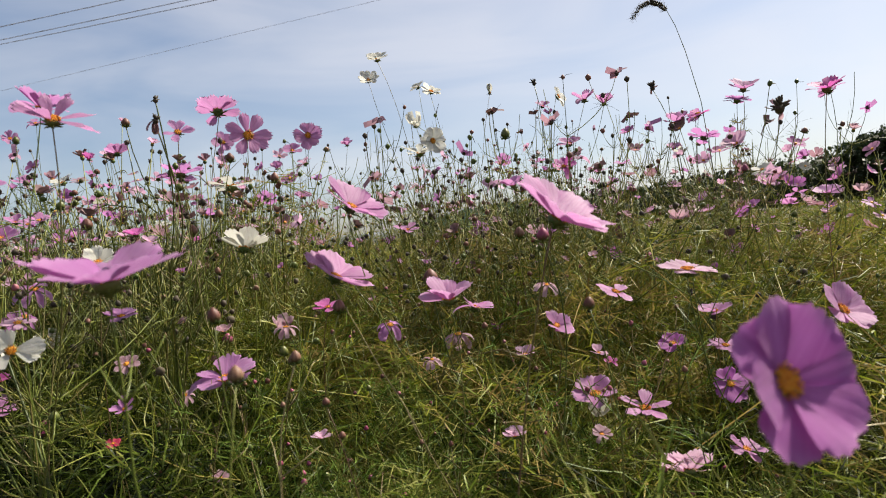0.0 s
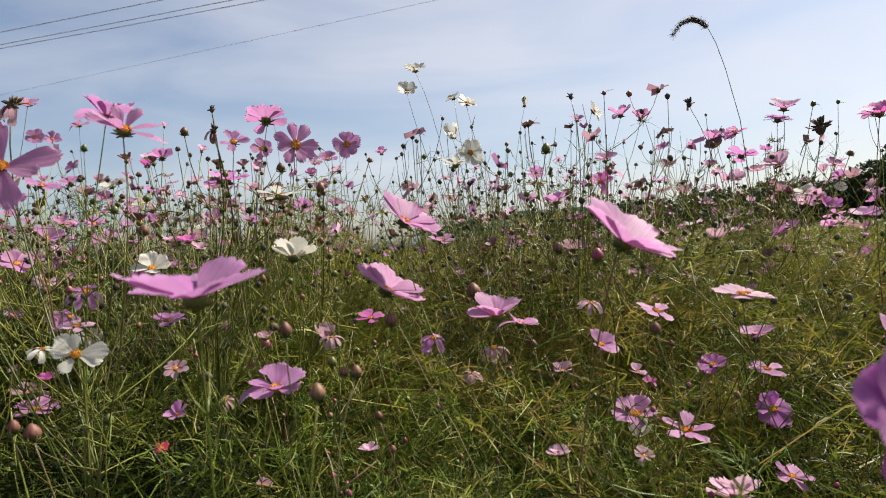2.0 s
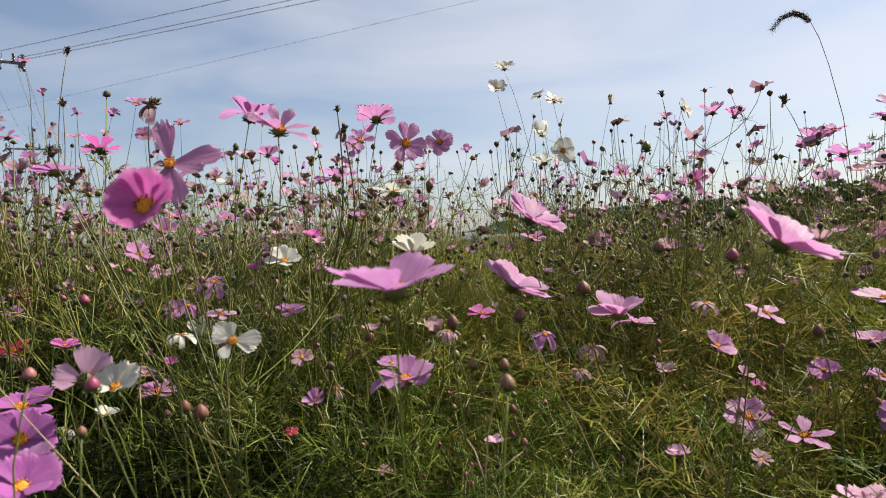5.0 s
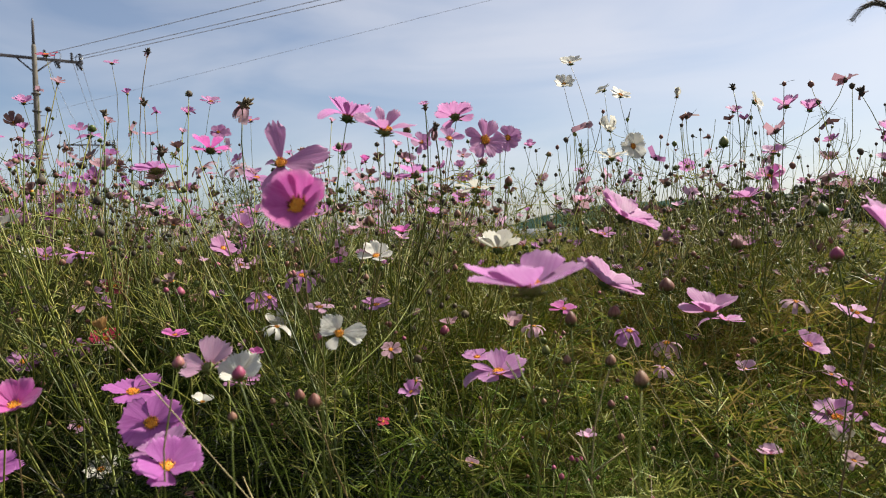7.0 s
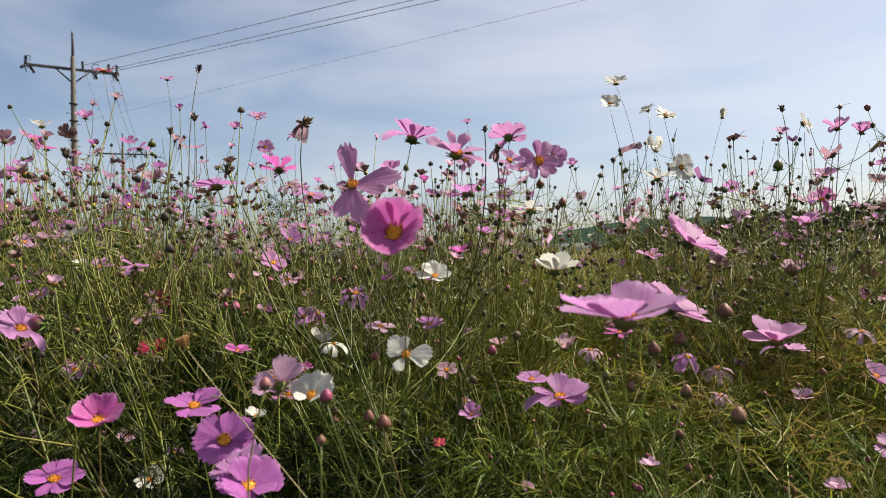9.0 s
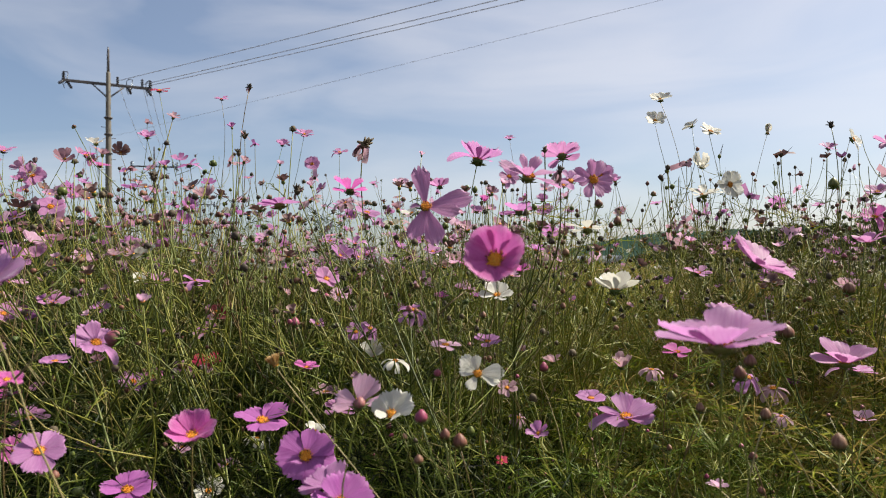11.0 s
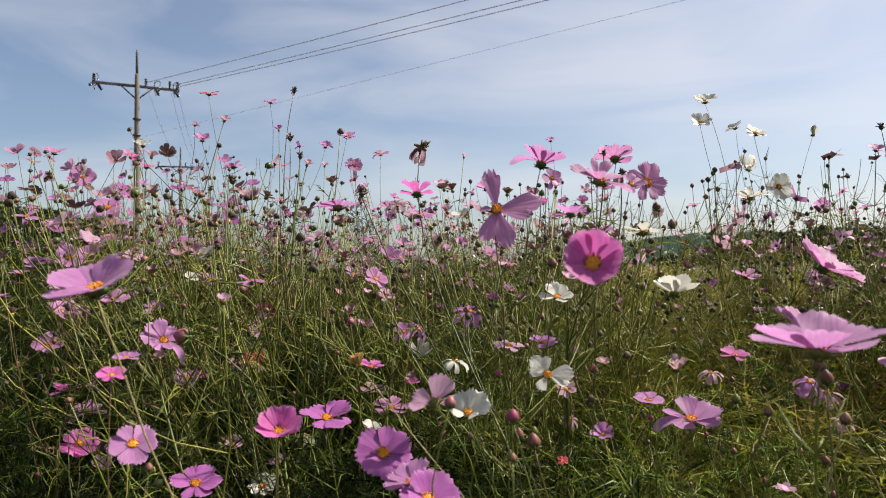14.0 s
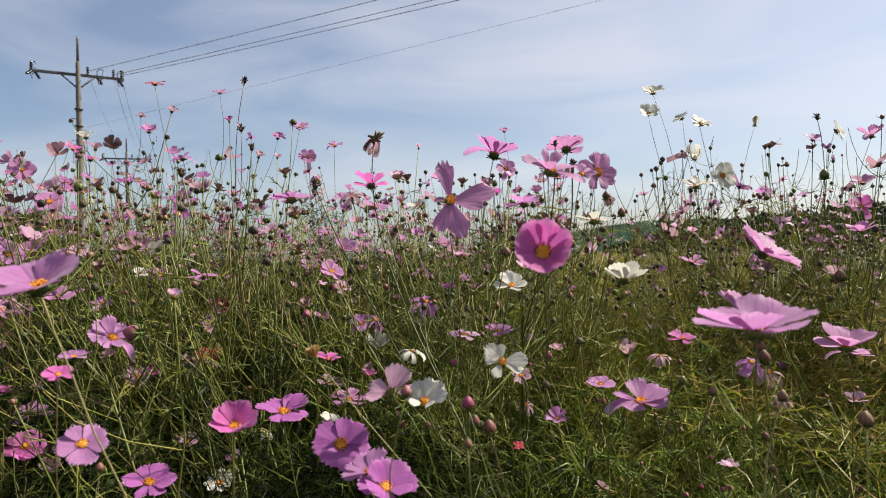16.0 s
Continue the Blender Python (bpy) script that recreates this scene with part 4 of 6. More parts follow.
# ---- trees, woods and hills ----
def leaf_cards(rng, centres, radii, per, size):
    pts, k = [], len(centres)
    c = np.repeat(np.array(centres), per, axis=0)
    rr = np.repeat(np.array(radii), per, axis=0)
    n = len(c)
    d = unit(rng.normal(size=(n, 3)))
    p = c + d * rr * (rng.random((n, 1)) ** 0.35)
    u = unit(rng.normal(size=(n, 3)))
    w = unit(np.cross(u, rng.normal(size=(n, 3))))
    s = size * rng.uniform(0.5, 1.3, (n, 1))
    verts = np.stack([p - u * s, p + w * s * 0.6, p + u * s, p - w * s * 0.6], axis=1).reshape(-1, 3)
    quads = np.arange(n * 4).reshape(-1, 4)
    return verts, quads


def tree(x, y, tall, wide, seed, label):
    rng = np.random.default_rng(seed)
    ob = thing("tree", x, y, 0, label, "tree", "trees beyond the field")
    pieces = [tube_data([(0, 0, -0.1), (0.1, 0, tall * 0.3), (0.0, 0.1, tall * 0.62), (0.1, 0, tall * 0.85)], [0.035 * tall, 0.027 * tall, 0.015 * tall, 0.004 * tall], 9)]
    centres, radii = [], []
    for i in range(16):
        a, h = i * 2.4, tall * (0.32 + 0.6 * (i / 16))
        out = wide * 0.5 * math.sin(math.pi * (0.25 + 0.7 * i / 16)) * rng.uniform(0.55, 1.0)
        tip = (math.cos(a) * out, math.sin(a) * out, h)
        pieces.append(tube_data([(0, 0, h * 0.72), (tip[0] * 0.5, tip[1] * 0.5, h * 0.86), tip], [0.012 * tall, 0.008 * tall, 0.002 * tall], 5))
        centres.append(tip)
        radii.append([wide * rng.uniform(0.15, 0.24)] * 2 + [tall * rng.uniform(0.07, 0.12)])
    centres.append((0, 0, tall * 0.9))
    radii.append([wide * 0.16, wide * 0.16, tall * 0.1])
    v, f = merged(pieces)
    part("trunk", raw_mesh("trunk", v, f, [BARK]), ob)
    v, q = leaf_cards(rng, centres, radii, 260, 0.022 * tall + 0.06)
    part("crown", quick_mesh("crown", v, q, TREE_LEAF), ob)


def at_az(deg, dist):
    return dist * math.sin(radians(deg)), dist * math.cos(radians(deg))


for deg, dist, tall, wide in ((27.5, 70, 3.4, 5), (29.5, 68, 3.8, 6), (32, 62, 4.7, 6), (34.5, 60, 6.0, 7), (37.5, 60, 7.2, 8), (41, 62, 7.5, 8), (24.5, 84, 3.9, 7),
                              (-45, 62, 5.6, 7), (-48, 60, 6.0, 7), (-51, 64, 6.5, 8), (-55, 60, 6.8, 8)):
    tree(*at_az(deg, dist), tall, wide, int(deg * 10 + 700), "dark green broadleaf tree at the edge of the field")


def woods():
    """Mixed woods on the low hill, crowns of many small leaf sprays."""
    rng = np.random.default_rng(31)
    centres, radii = [], []
    for i in range(420):
        deg = rng.uniform(3, 40)
        dist = rng.uniform(150, 235)
        x, y = at_az(deg, dist)
        h = np.interp(deg, [3, 8, 14, 20, 28, 40], [2.0, 6.5, 8.5, 9.5, 11.0, 12.0]) * dist / 200 * rng.uniform(0.8, 1.25)
        centres.append((x, y, h * 0.55))
        radii.append([rng.uniform(2.2, 4.0), rng.uniform(2.2, 4.0), max(h * 0.5, 1.2)])
    v, q = leaf_cards(rng, centres, radii, 110, 0.75)
    ob = new("woods", quick_mesh("woods", v, q, TREE_LEAF))
    tagged(ob, "dark green woods along a low hill behind the field", "woods", "", "stuff")


woods()


def hills():
    verts, faces = [], []
    n = 160
    for k in range(n + 1):
        deg = -80 + 160 * k / n
        e = np.interp(deg, [-80, -50, -38, -30, -20, -9, -4, 0, 5, 10, 18, 30, 60, 80], [1.6, 1.5, 1.1, 0.9, 0.8, 0.7, 1.0, 1.9, 2.6, 2.5, 2.6, 3.0, 2.6, 2.0])
        for dist, s in ((520, 0.0), (600, 0.45), (690, 0.85), (760, 1.0), (900, 0.5), (1000, 0.0)):
            x, y = at_az(deg, dist)
            h = math.tan(radians(e)) * 760 * s
            h *= 1 + 0.10 * noise.noise(Vector((deg * 0.35, s * 3, 2))) + 0.05 * noise.noise(Vector((deg * 1.7, s * 5, 7)))
            verts.append((x, y, h + 0.05 - (0.2 if s == 0 else 0)))
    for k in range(n):
        for j in range(5):
            a = k * 6 + j
            faces.append((a, a + 6, a + 7, a + 1))
    ob = new("backdrop", raw_mesh("backdrop", verts, faces, [HILL]))
    tagged(ob, "low wooded hills along the horizon", "hill", "", "structure")


hills()


def greenhouse(deg, dist, long, turn, label):
    x, y = at_az(deg, dist)
    ob = thing("greenhouse", x, y, 0, label, "greenhouse", "greenhouses beyond the field")
    verts, faces = [], []
    n, rows = 12, 14
    for j in range(rows + 1):
        for i in range(n + 1):
            a = math.pi * i / n
            verts.append((long * (j / rows - 0.5), -math.cos(a) * 2.6, max(0.0, math.sin(a)) * 2.3 + (0.03 if j % 2 else 0)))
    for j in range(rows):
        for i in range(n):
            a = j * (n + 1) + i
            faces.append((a, a + 1, a + n + 2, a + n + 1))
    faces.append(tuple(range(n + 1)))
    faces.append(tuple(reversed(range(rows * (n + 1), (rows + 1) * (n + 1)))))
    ob.matrix_basis = pose(x, y, -0.02, 0, 0, turn)
    part("film_cover", raw_mesh("film_cover", verts, faces, [FILM]), ob)
    for j in range(0, rows + 1, 2):
        pts = [(long * (j / rows - 0.5), -math.cos(math.pi * i / n) * 2.63, math.sin(math.pi * i / n) * 2.33) for i in range(n + 1)]
        v, f = tube_data(pts, [0.03] * (n + 1), 5)
        part("hoop", raw_mesh("hoop", v, f, [STEEL]), ob)


for deg, dist, long, turn in ((-8, 95, 16, 5), (-16, 120, 30, 0), (-26, 110, 34, 12), (-33, 130, 40, 20), (-3, 140, 22, -5)):
    greenhouse(deg, dist, long, turn, "low plastic film greenhouse tunnel beyond the field")


# ---- foxtail grass ----
def foxtail():
    foot = Vector((0.70, 1.30, 0))
    ob = thing("foxtail_grass", *foot, "tall foxtail grass with an arching dark bristly seed spike", "grass")
    spike = [Vector((0.518, 1.352, 1.389)), Vector((0.502, 1.353, 1.404)), Vector((0.486, 1.357, 1.411)), Vector((0.466, 1.365, 1.405)), Vector((0.451, 1.377, 1.384))]
    way = [foot, Vector((0.69, 1.36, 0.4)), Vector((0.635, 1.38, 0.86)), Vector((0.604, 1.383, 1.044)), Vector((0.585, 1.373, 1.193)), Vector((0.555, 1.362, 1.302)), Vector((0.535, 1.355, 1.356))] + spike
    way = [p - foot for p in way]
    v, f = tube_data(way, [0.0018, 0.0015, 0.0011, 0.0009, 0.0008, 0.0007, 0.0007, 0.0006, 0.0006, 0.0005, 0.0005, 0.0004], 6)
    part("stalk", raw_mesh("stalk", v, f, [STEM]), ob)
    rnd = random.Random(8)
    seeds, awns = [], []
    pts = [p - foot for p in spike]
    for i in range(150):
        t = i / 150 * 3.999
        k, s = int(t), t - int(t)
        c = pts[k].lerp(pts[k + 1], s)
        along = (pts[k + 1] - pts[k]).normalized()
        a = i * 2.4
        o = along.orthogonal().normalized()
        out = (o * math.cos(a) + along.cross(o) * math.sin(a))
        d = (out + along * 0.7).normalized()
        swell = 0.7 + 0.5 * math.sin(math.pi * min(1, i / 150 + 0.15))
        seeds.append(tube_data([c + out * 0.001, c + out * 0.0018 + d * 0.0022 * swell, c + out * 0.002 + d * 0.0045 * swell], [0.0005, 0.0014 * swell, 0.0003], 5))
        for j in range(2):
            e = (d + Vector((rnd.uniform(-.4, .4), rnd.uniform(-.4, .4), rnd.uniform(-.4, .4)))).normalized()
            awns.append(tube_data([c + out * 0.001, c + e * rnd.uniform(0.009, 0.014)], [0.00022, 0.0001], 3))
    v, f = merged(seeds)
    part("seed_spike", raw_mesh("seed_spike", v, f, [SEED]), ob)
    v, f = merged(awns)
    part("bristles", raw_mesh("bristles", v, f, [AWN]), ob)


foxtail()


# ---- flowers, buds and seed heads that stand out, one by one ----
flower("mauve", (-0.178, 0.330, 0.943), 0.083, (-0.04, -0.05, 1.00), 21, "broad", lit=True, lean=(0.03, 0.05))
flower("white", (-0.232, 0.732, 0.958), 0.058, (0.06, 0.18, 0.98), 34, "full", straight=True, lean=(0.5, 0.1))
flower("pink", (-0.090, 0.643, 0.989), 0.078, (0.56, -0.24, 0.79), 20, "broad", even=True)
flower("pink", (-0.111, 0.631, 0.920), 0.080, (0.49, -0.12, 0.86), 20, "broad", straw=True, even=True, straight=True, lean=(0.48, 0.05))
flower("pink", (0.087, 0.465, 0.957), 0.086, (0.50, -0.25, 0.83), 22, "broad", even=True)
flower("pink", (0.001, 0.676, 0.883), 0.064, (-0.05, -0.22, 0.97), 28, "broad")
flower("pink", (0.031, 0.743, 0.864), 0.050, (0.33, -0.01, 0.94), 25, "full")
flower("pink", (0.128, 0.759, 0.831), 0.044, (0.30, -0.65, 0.70), 25, "full")
flower("pink", (0.235, 0.787, 0.712), 0.071, (0.03, -0.26, 0.96), 12, "slim")
flower("pink", (0.182, 0.822, 0.726), 0.068, (-0.07, -0.32, 0.95), 14, "full")
flower("pale", (0.229, 0.594, 0.899), 0.063, (0.12, -0.09, 0.99), 8, "full")
flower("pink", (-0.257, 0.876, 1.115), 0.071, (0.42, -0.90, 0.13), 8, "slim")
flower("pink", (-0.302, 0.895, 1.156), 0.067, (-0.24, 0.39, 0.89), 22, "full")
flower("pink", (-0.248, 1.246, 1.173), 0.063, (0.29, -0.93, 0.24), 10, "full")
flower("pink", (-0.312, 0.520, 1.076), 0.058, (0.35, -0.45, 0.82), 0, "slim", petals=((62, 15, 1.1), (92, 38, 1.0), (135, 50, 0.8), (20, 55, 0.8), (-40, 40, 0.9), (-76, 8, 1.2), (-104, -8, 1.25), (-135, 10, 0.9)))
flower("mauve", (-0.379, 0.616, 1.110), 0.057, (0.19, 0.09, 0.98), 35, "full")
flower("pink", (-0.410, 0.508, 1.050), 0.062, (0.36, -0.80, 0.48), 0, "slim", petals=((8, 22, 1.4), (-82, 14, 1.55), (-122, 28, 1.2), (-168, -2, 1.4), (156, -12, 1.15), (62, -35, 0.6)), disc=0.85)
flower("hot", (-0.309, 0.303, 0.996), 0.0375, (0.10, -0.88, 0.42), 36, "broad", even=True, lean=(0.02, 0.1), disc=1.75)
flower("white", (-0.364, 0.518, 0.889), 0.045, (0.25, -0.86, 0.42), 0, "full", petals=((42, 10, 1.0), (78, 22, 0.85), (150, 12, 0.85), (8, 32, 0.8), (-84, 5, 1.15), (-110, 0, 1.0)))
flower("mauve", (-0.225, 0.615, 0.830), 0.064, (0.04, -0.31, 0.95), 26, "full")
bud("brown", (-0.116, 0.333, 0.888), 0.0087)
flower("maroon", (-0.969, 0.997, 0.910), 0.043, (0.56, -0.59, 0.57), 12, "full")
flower("violet", (-0.500, 0.429, 0.829), 0.057, (0.48, -0.64, 0.60), 8, "full", petals=7)
flower("hot", (-0.563, 0.360, 0.862), 0.039, (0.25, -0.45, 0.86), 36, "broad", petals=11, even=True, disc=1.3)
flower("violet", (-0.433, 0.350, 0.823), 0.051, (0.41, -0.35, 0.84), 20, "full")
flower("mauve", (-0.456, 0.380, 0.823), 0.049, (-0.07, -0.18, 0.98), 20, "full")
flower("violet", (-0.636, 0.590, 0.814), 0.070, (0.27, -0.19, 0.94), 14, "full")
flower("white", (-0.423, 0.436, 0.867), 0.044, (-0.04, -0.75, 0.65), 0, "full", petals=((-72, 18, 1.05), (-36, 12, 1.1), (-2, 14, 1.05), (34, 16, 1.0), (72, 20, 0.9), (118, 45, 0.7), (-125, 45, 0.7)))
flower("pale", (-0.458, 0.449, 0.872), 0.053, (-0.60, 0.60, 0.52), 0, "full", petals=((5, 12, 1.15), (44, 18, 1.0), (-62, 10, 0.95), (-108, 20, 0.9), (98, 8, 1.05)))
flower("mauve", (-0.636, 0.246, 0.982), 0.061, (-0.02, -0.44, 0.90), 22, "broad", straw=True, even=True, straight=True, lean=(0.42, 0.12))
flower("violet", (-0.798, 0.561, 0.732), 0.067, (0.29, -0.20, 0.94), 14, "full")
flower("crimson", (-0.998, 1.003, 0.811), 0.058, (0.25, -0.37, 0.89), 14, "full")
flower("mauve", (-0.281, 0.696, 1.092), 0.039, (0.28, -0.70, 0.65), 14, "slim")
flower("pink", (-0.446, 1.335, 1.190), 0.053, (0.37, -0.77, 0.51), 14, "full")
flower("white", (-0.029, 1.554, 1.321), 0.045, (-0.42, -0.32, 0.85), 20, "full")
flower("white", (0.002, 1.482, 1.291), 0.056, (0.35, -0.53, 0.77), 14, "full")
flower("white", (-0.036, 1.354, 1.193), 0.053, (0.02, -0.71, 0.70), 24, "curled")
flower("white", (-0.004, 1.243, 1.140), 0.060, (0.50, -0.84, 0.23), 10, "full")
flower("white", (-0.034, 1.355, 1.132), 0.088, (0.01, -0.23, 0.97), 20, "slim")
flower("white", (0.149, 1.595, 1.300), 0.037, (0.05, -0.63, 0.77), 50, "curled")
flower("white", (0.305, 1.517, 1.260), 0.057, (0.78, -0.51, 0.37), 10, "full")
flower("pink", (0.278, 1.589, 1.254), 0.046, (0.27, -0.44, 0.85), 30, "full")
seed_head((0.237, 1.436, 1.280), 0.023, (-0.04, -0.22, 0.98))
flower("pink", (0.355, 1.470, 1.237), 0.061, (-0.07, -0.28, 0.96), 36, "full")
flower("pink", (0.394, 1.447, 1.221), 0.052, (0.03, -0.30, 0.95), 46, "full")
flower("pink", (0.287, 1.348, 1.123), 0.053, (-0.10, -0.48, 0.87), 26, "full")
flower("hot", (0.259, 1.288, 1.070), 0.058, (-0.00, -0.60, 0.80), 26, "slim")
seed_head((0.547, 1.558, 1.271), 0.032, (-0.06, -0.18, 0.98), rags=2)
flower("pink", (0.573, 1.491, 1.169), 0.059, (-0.12, -0.32, 0.94), 40, "full")
flower("mauve", (0.598, 1.407, 1.119), 0.078, (0.17, 0.15, 0.97), 8, "full")
flower("hot", (0.645, 1.537, 1.192), 0.066, (-0.09, -0.22, 0.97), 10, "full")
flower("pink", (0.666, 1.348, 1.207), 0.068, (-0.05, -0.34, 0.94), 30, "full")
flower("mauve", (0.640, 1.325, 1.180), 0.062, (0.07, -0.09, 0.99), 8, "full")
seed_head((0.732, 1.334, 1.159), 0.050, (-0.06, -0.12, 0.99), rags=4)
flower("hot", (0.517, 0.825, 1.099), 0.052, (-0.06, -0.20, 0.98), 24, "full")
bud("green", (0.121, 1.072, 1.115), 0.0150)
flower("pink", (0.821, 1.561, 1.018), 0.090, (-0.20, -0.38, 0.90), 20, "slim")
flower("mauve", (0.947, 1.540, 0.973), 0.080, (-0.18, -0.29, 0.94), 24, "full")
flower("mauve", (-0.372, 0.916, 1.075), 0.076, (-0.03, 0.08, 1.00), 12, "full")
flower("white", (-0.265, 0.811, 1.039), 0.061, (-0.02, 0.05, 1.00), 14, "slim")
flower("pink", (-0.542, 1.076, 1.141), 0.044, (-0.16, 0.32, 0.93), 30, "full")
flower("hot", (-0.389, 0.709, 1.073), 0.017, (0.12, -0.22, 0.97), 55, "full")
seed_head((-0.313, 0.721, 1.136), 0.013, (0.09, -0.21, 0.97))
seed_head((-0.292, 0.668, 1.101), 0.020, (0.17, -0.14, 0.98), rags=5)
bud("brown", (-0.327, 0.674, 1.103), 0.0085)
flower("faded", (0.125, 0.786, 0.879), 0.034, (0.05, -0.37, 0.93), 20, "limp")
bud("brown", (0.126, 1.033, 0.946), 0.0181)
bud("rosy", (0.393, 1.216, 0.873), 0.0188)
bud("brown", (0.099, 0.440, 0.896), 0.0078)
flower("pink", (0.243, 0.912, 0.848), 0.061, (0.37, -0.26, 0.89), 6, "full")
flower("pink", (0.393, 0.932, 0.804), 0.056, (-0.09, -0.21, 0.97), 20, "full")
flower("violet", (0.330, 0.941, 0.760), 0.049, (-0.15, -0.44, 0.88), 16, "full")
flower("pink", (0.398, 0.916, 0.755), 0.056, (0.07, -0.21, 0.97), 6, "full")
flower("violet", (0.362, 0.828, 0.723), 0.055, (0.06, -0.76, 0.64), 10, "full")
flower("pink", (0.398, 0.636, 0.841), 0.066, (0.40, -0.62, 0.62), 22, "full")
flower("violet", (0.117, 0.220, 0.890), 0.060, (0.38, -0.86, 0.33), 18, "broad", even=True)
flower("pink", (0.328, 0.720, 0.675), 0.048, (0.23, -0.33, 0.91), 12, "full")
flower("pale", (0.244, 0.672, 0.675), 0.063, (0.19, 0.53, 0.83), 34, "full")
flower("pale", (0.108, 0.942, 0.763), 0.036, (0.09, -0.33, 0.94), 30, "full")
flower("pale", (0.061, 0.687, 0.725), 0.027, (-0.00, -0.04, 1.00), 36, "full")
flower("faded", (0.170, 0.751, 0.697), 0.029, (0.19, -0.24, 0.95), 20, "full")
bud("brown", (-0.020, 0.815, 0.901), 0.0195)
bud("rosy", (-0.343, 0.960, 0.824), 0.0162)
bud("brown", (-0.153, 0.409, 0.913), 0.0087)
bud("brown", (-0.154, 0.602, 0.846), 0.0089)
bud("brown", (-0.116, 0.556, 0.814), 0.0075)
bud("brown", (-0.107, 0.569, 0.779), 0.0068)
flower("faded", (-0.371, 0.856, 0.766), 0.029, (0.34, -0.52, 0.78), 14, "limp")
flower("faded", (-0.268, 0.689, 0.707), 0.020, (0.24, -0.31, 0.92), 20, "full")
flower("mauve", (-0.074, 0.774, 0.848), 0.039, (0.18, -0.51, 0.84), 0, "limp")
flower("faded", (-0.191, 0.729, 0.862), 0.030, (0.13, -0.07, 0.99), 10, "limp")
flower("hot", (-0.347, 0.713, 0.984), 0.026, (0.12, -0.24, 0.96), 34, "full")
bud("brown", (-0.297, 0.845, 1.008), 0.0107)
bud("brown", (-0.374, 0.665, 0.998), 0.0117)
bud("brown", (-0.249, 0.766, 1.070), 0.0107)
bud("brown", (-0.224, 0.868, 1.052), 0.0116)
flower("faded", (0.372, 1.394, 1.028), 0.050, (-0.13, -0.48, 0.87), 20, "limp")
bud("green", (0.162, 0.795, 0.991), 0.0145)
flower("faded", (0.611, 1.577, 0.945), 0.062, (-0.06, -0.50, 0.86), 20, "curled")
seed_head((-0.591, 0.596, 1.083), 0.018, (0.08, -0.12, 0.99), rags=4)
flower("mauve", (-0.680, 0.716, 1.081), 0.068, (-0.15, 0.03, 0.99), 6, "full")
flower("hot", (-0.508, 0.556, 1.075), 0.043, (-0.05, 0.30, 0.95), 26, "slim")
seed_head((-0.561, 0.739, 1.162), 0.038, (0.64, -0.42, 0.64), rags=6)
flower("pink", (-0.953, 1.339, 1.320), 0.056, (0.27, -0.26, 0.93), 14, "full")
flower("pink", (-1.009, 1.332, 1.296), 0.038, (0.16, -0.26, 0.95), 40, "full")
flower("pink", (-1.000, 1.063, 1.342), 0.033, (0.21, -0.28, 0.93), 12, "full")
seed_head((-1.045, 1.244, 1.420), 0.025, (0.31, -0.11, 0.94), rags=2)
flower("mauve", (-0.597, 0.837, 1.075), 0.046, (0.33, -0.37, 0.87), 20, "full")
flower("pink", (-0.716, 0.943, 0.972), 0.052, (0.57, -0.49, 0.66), 16, "full")
flower("pale", (-0.726, 1.020, 0.940), 0.041, (0.39, -0.50, 0.77), 10, "full")
flower("mauve", (-0.674, 0.973, 0.877), 0.043, (0.39, -0.78, 0.48), 10, "full")
flower("mauve", (-0.500, 0.761, 0.931), 0.046, (0.28, -0.41, 0.87), 10, "limp")
flower("hot", (-0.489, 0.870, 0.943), 0.026, (0.06, -0.18, 0.98), 30, "full")
flower("pink", (-0.751, 0.977, 0.889), 0.034, (0.23, -0.41, 0.88), 26, "full")
bud("rosy", (-0.679, 0.756, 0.914), 0.0135)
flower("mauve", (-1.002, 1.013, 0.874), 0.041, (0.22, -0.28, 0.93), 20, "full")
flower("white", (-0.635, 0.727, 0.767), 0.035, (0.20, -0.13, 0.97), 26, "full")
flower("white", (-0.499, 0.673, 0.874), 0.037, (0.23, -0.19, 0.95), 10, "limp")
flower("pale", (-0.417, 0.606, 0.904), 0.039, (0.09, -0.22, 0.97), 10, "slim")
bud("brown", (-0.370, 0.936, 0.992), 0.0140)
flower("straw", (-0.499, 0.378, 0.915), 0.019, (-0.35, -0.15, 0.92), 68, "full", petals=9, straw=True, even=True, straight=True, lean=(0.62, 0.1))
bud("rosy", (-0.411, 0.335, 0.899), 0.0082)
bud("brown", (-0.371, 0.469, 0.838), 0.0129)
bud("brown", (-0.384, 0.467, 0.843), 0.0091)
bud("green", (-0.390, 0.604, 0.811), 0.0095)
bud("brown", (-0.363, 0.315, 0.869), 0.0060)
bud("rosy", (0.095, 0.595, 0.945), 0.0123)
flower("pink", (-1.819, 1.282, 1.321), 0.075, (0.21, -0.18, 0.96), 20, "full")
flower("pink", (-1.646, 1.212, 1.238), 0.068, (0.73, -0.62, 0.29), 10, "full")
flower("hot", (-1.739, 1.482, 1.337), 0.062, (0.43, -0.12, 0.89), 16, "full")
flower("hot", (-1.570, 1.354, 1.279), 0.060, (0.24, -0.11, 0.96), 14, "full")
flower("crimson", (-1.181, 1.103, 1.386), 0.048, (0.18, -0.24, 0.95), 8, "slim")
flower("pink", (-1.025, 0.874, 1.228), 0.035, (0.24, -0.31, 0.92), 34, "full")
seed_head((-1.041, 1.215, 1.299), 0.026, (0.10, -0.17, 0.98), rags=3)
flower("pink", (-0.911, 1.294, 1.238), 0.041, (0.39, -0.84, 0.39), 14, "full")
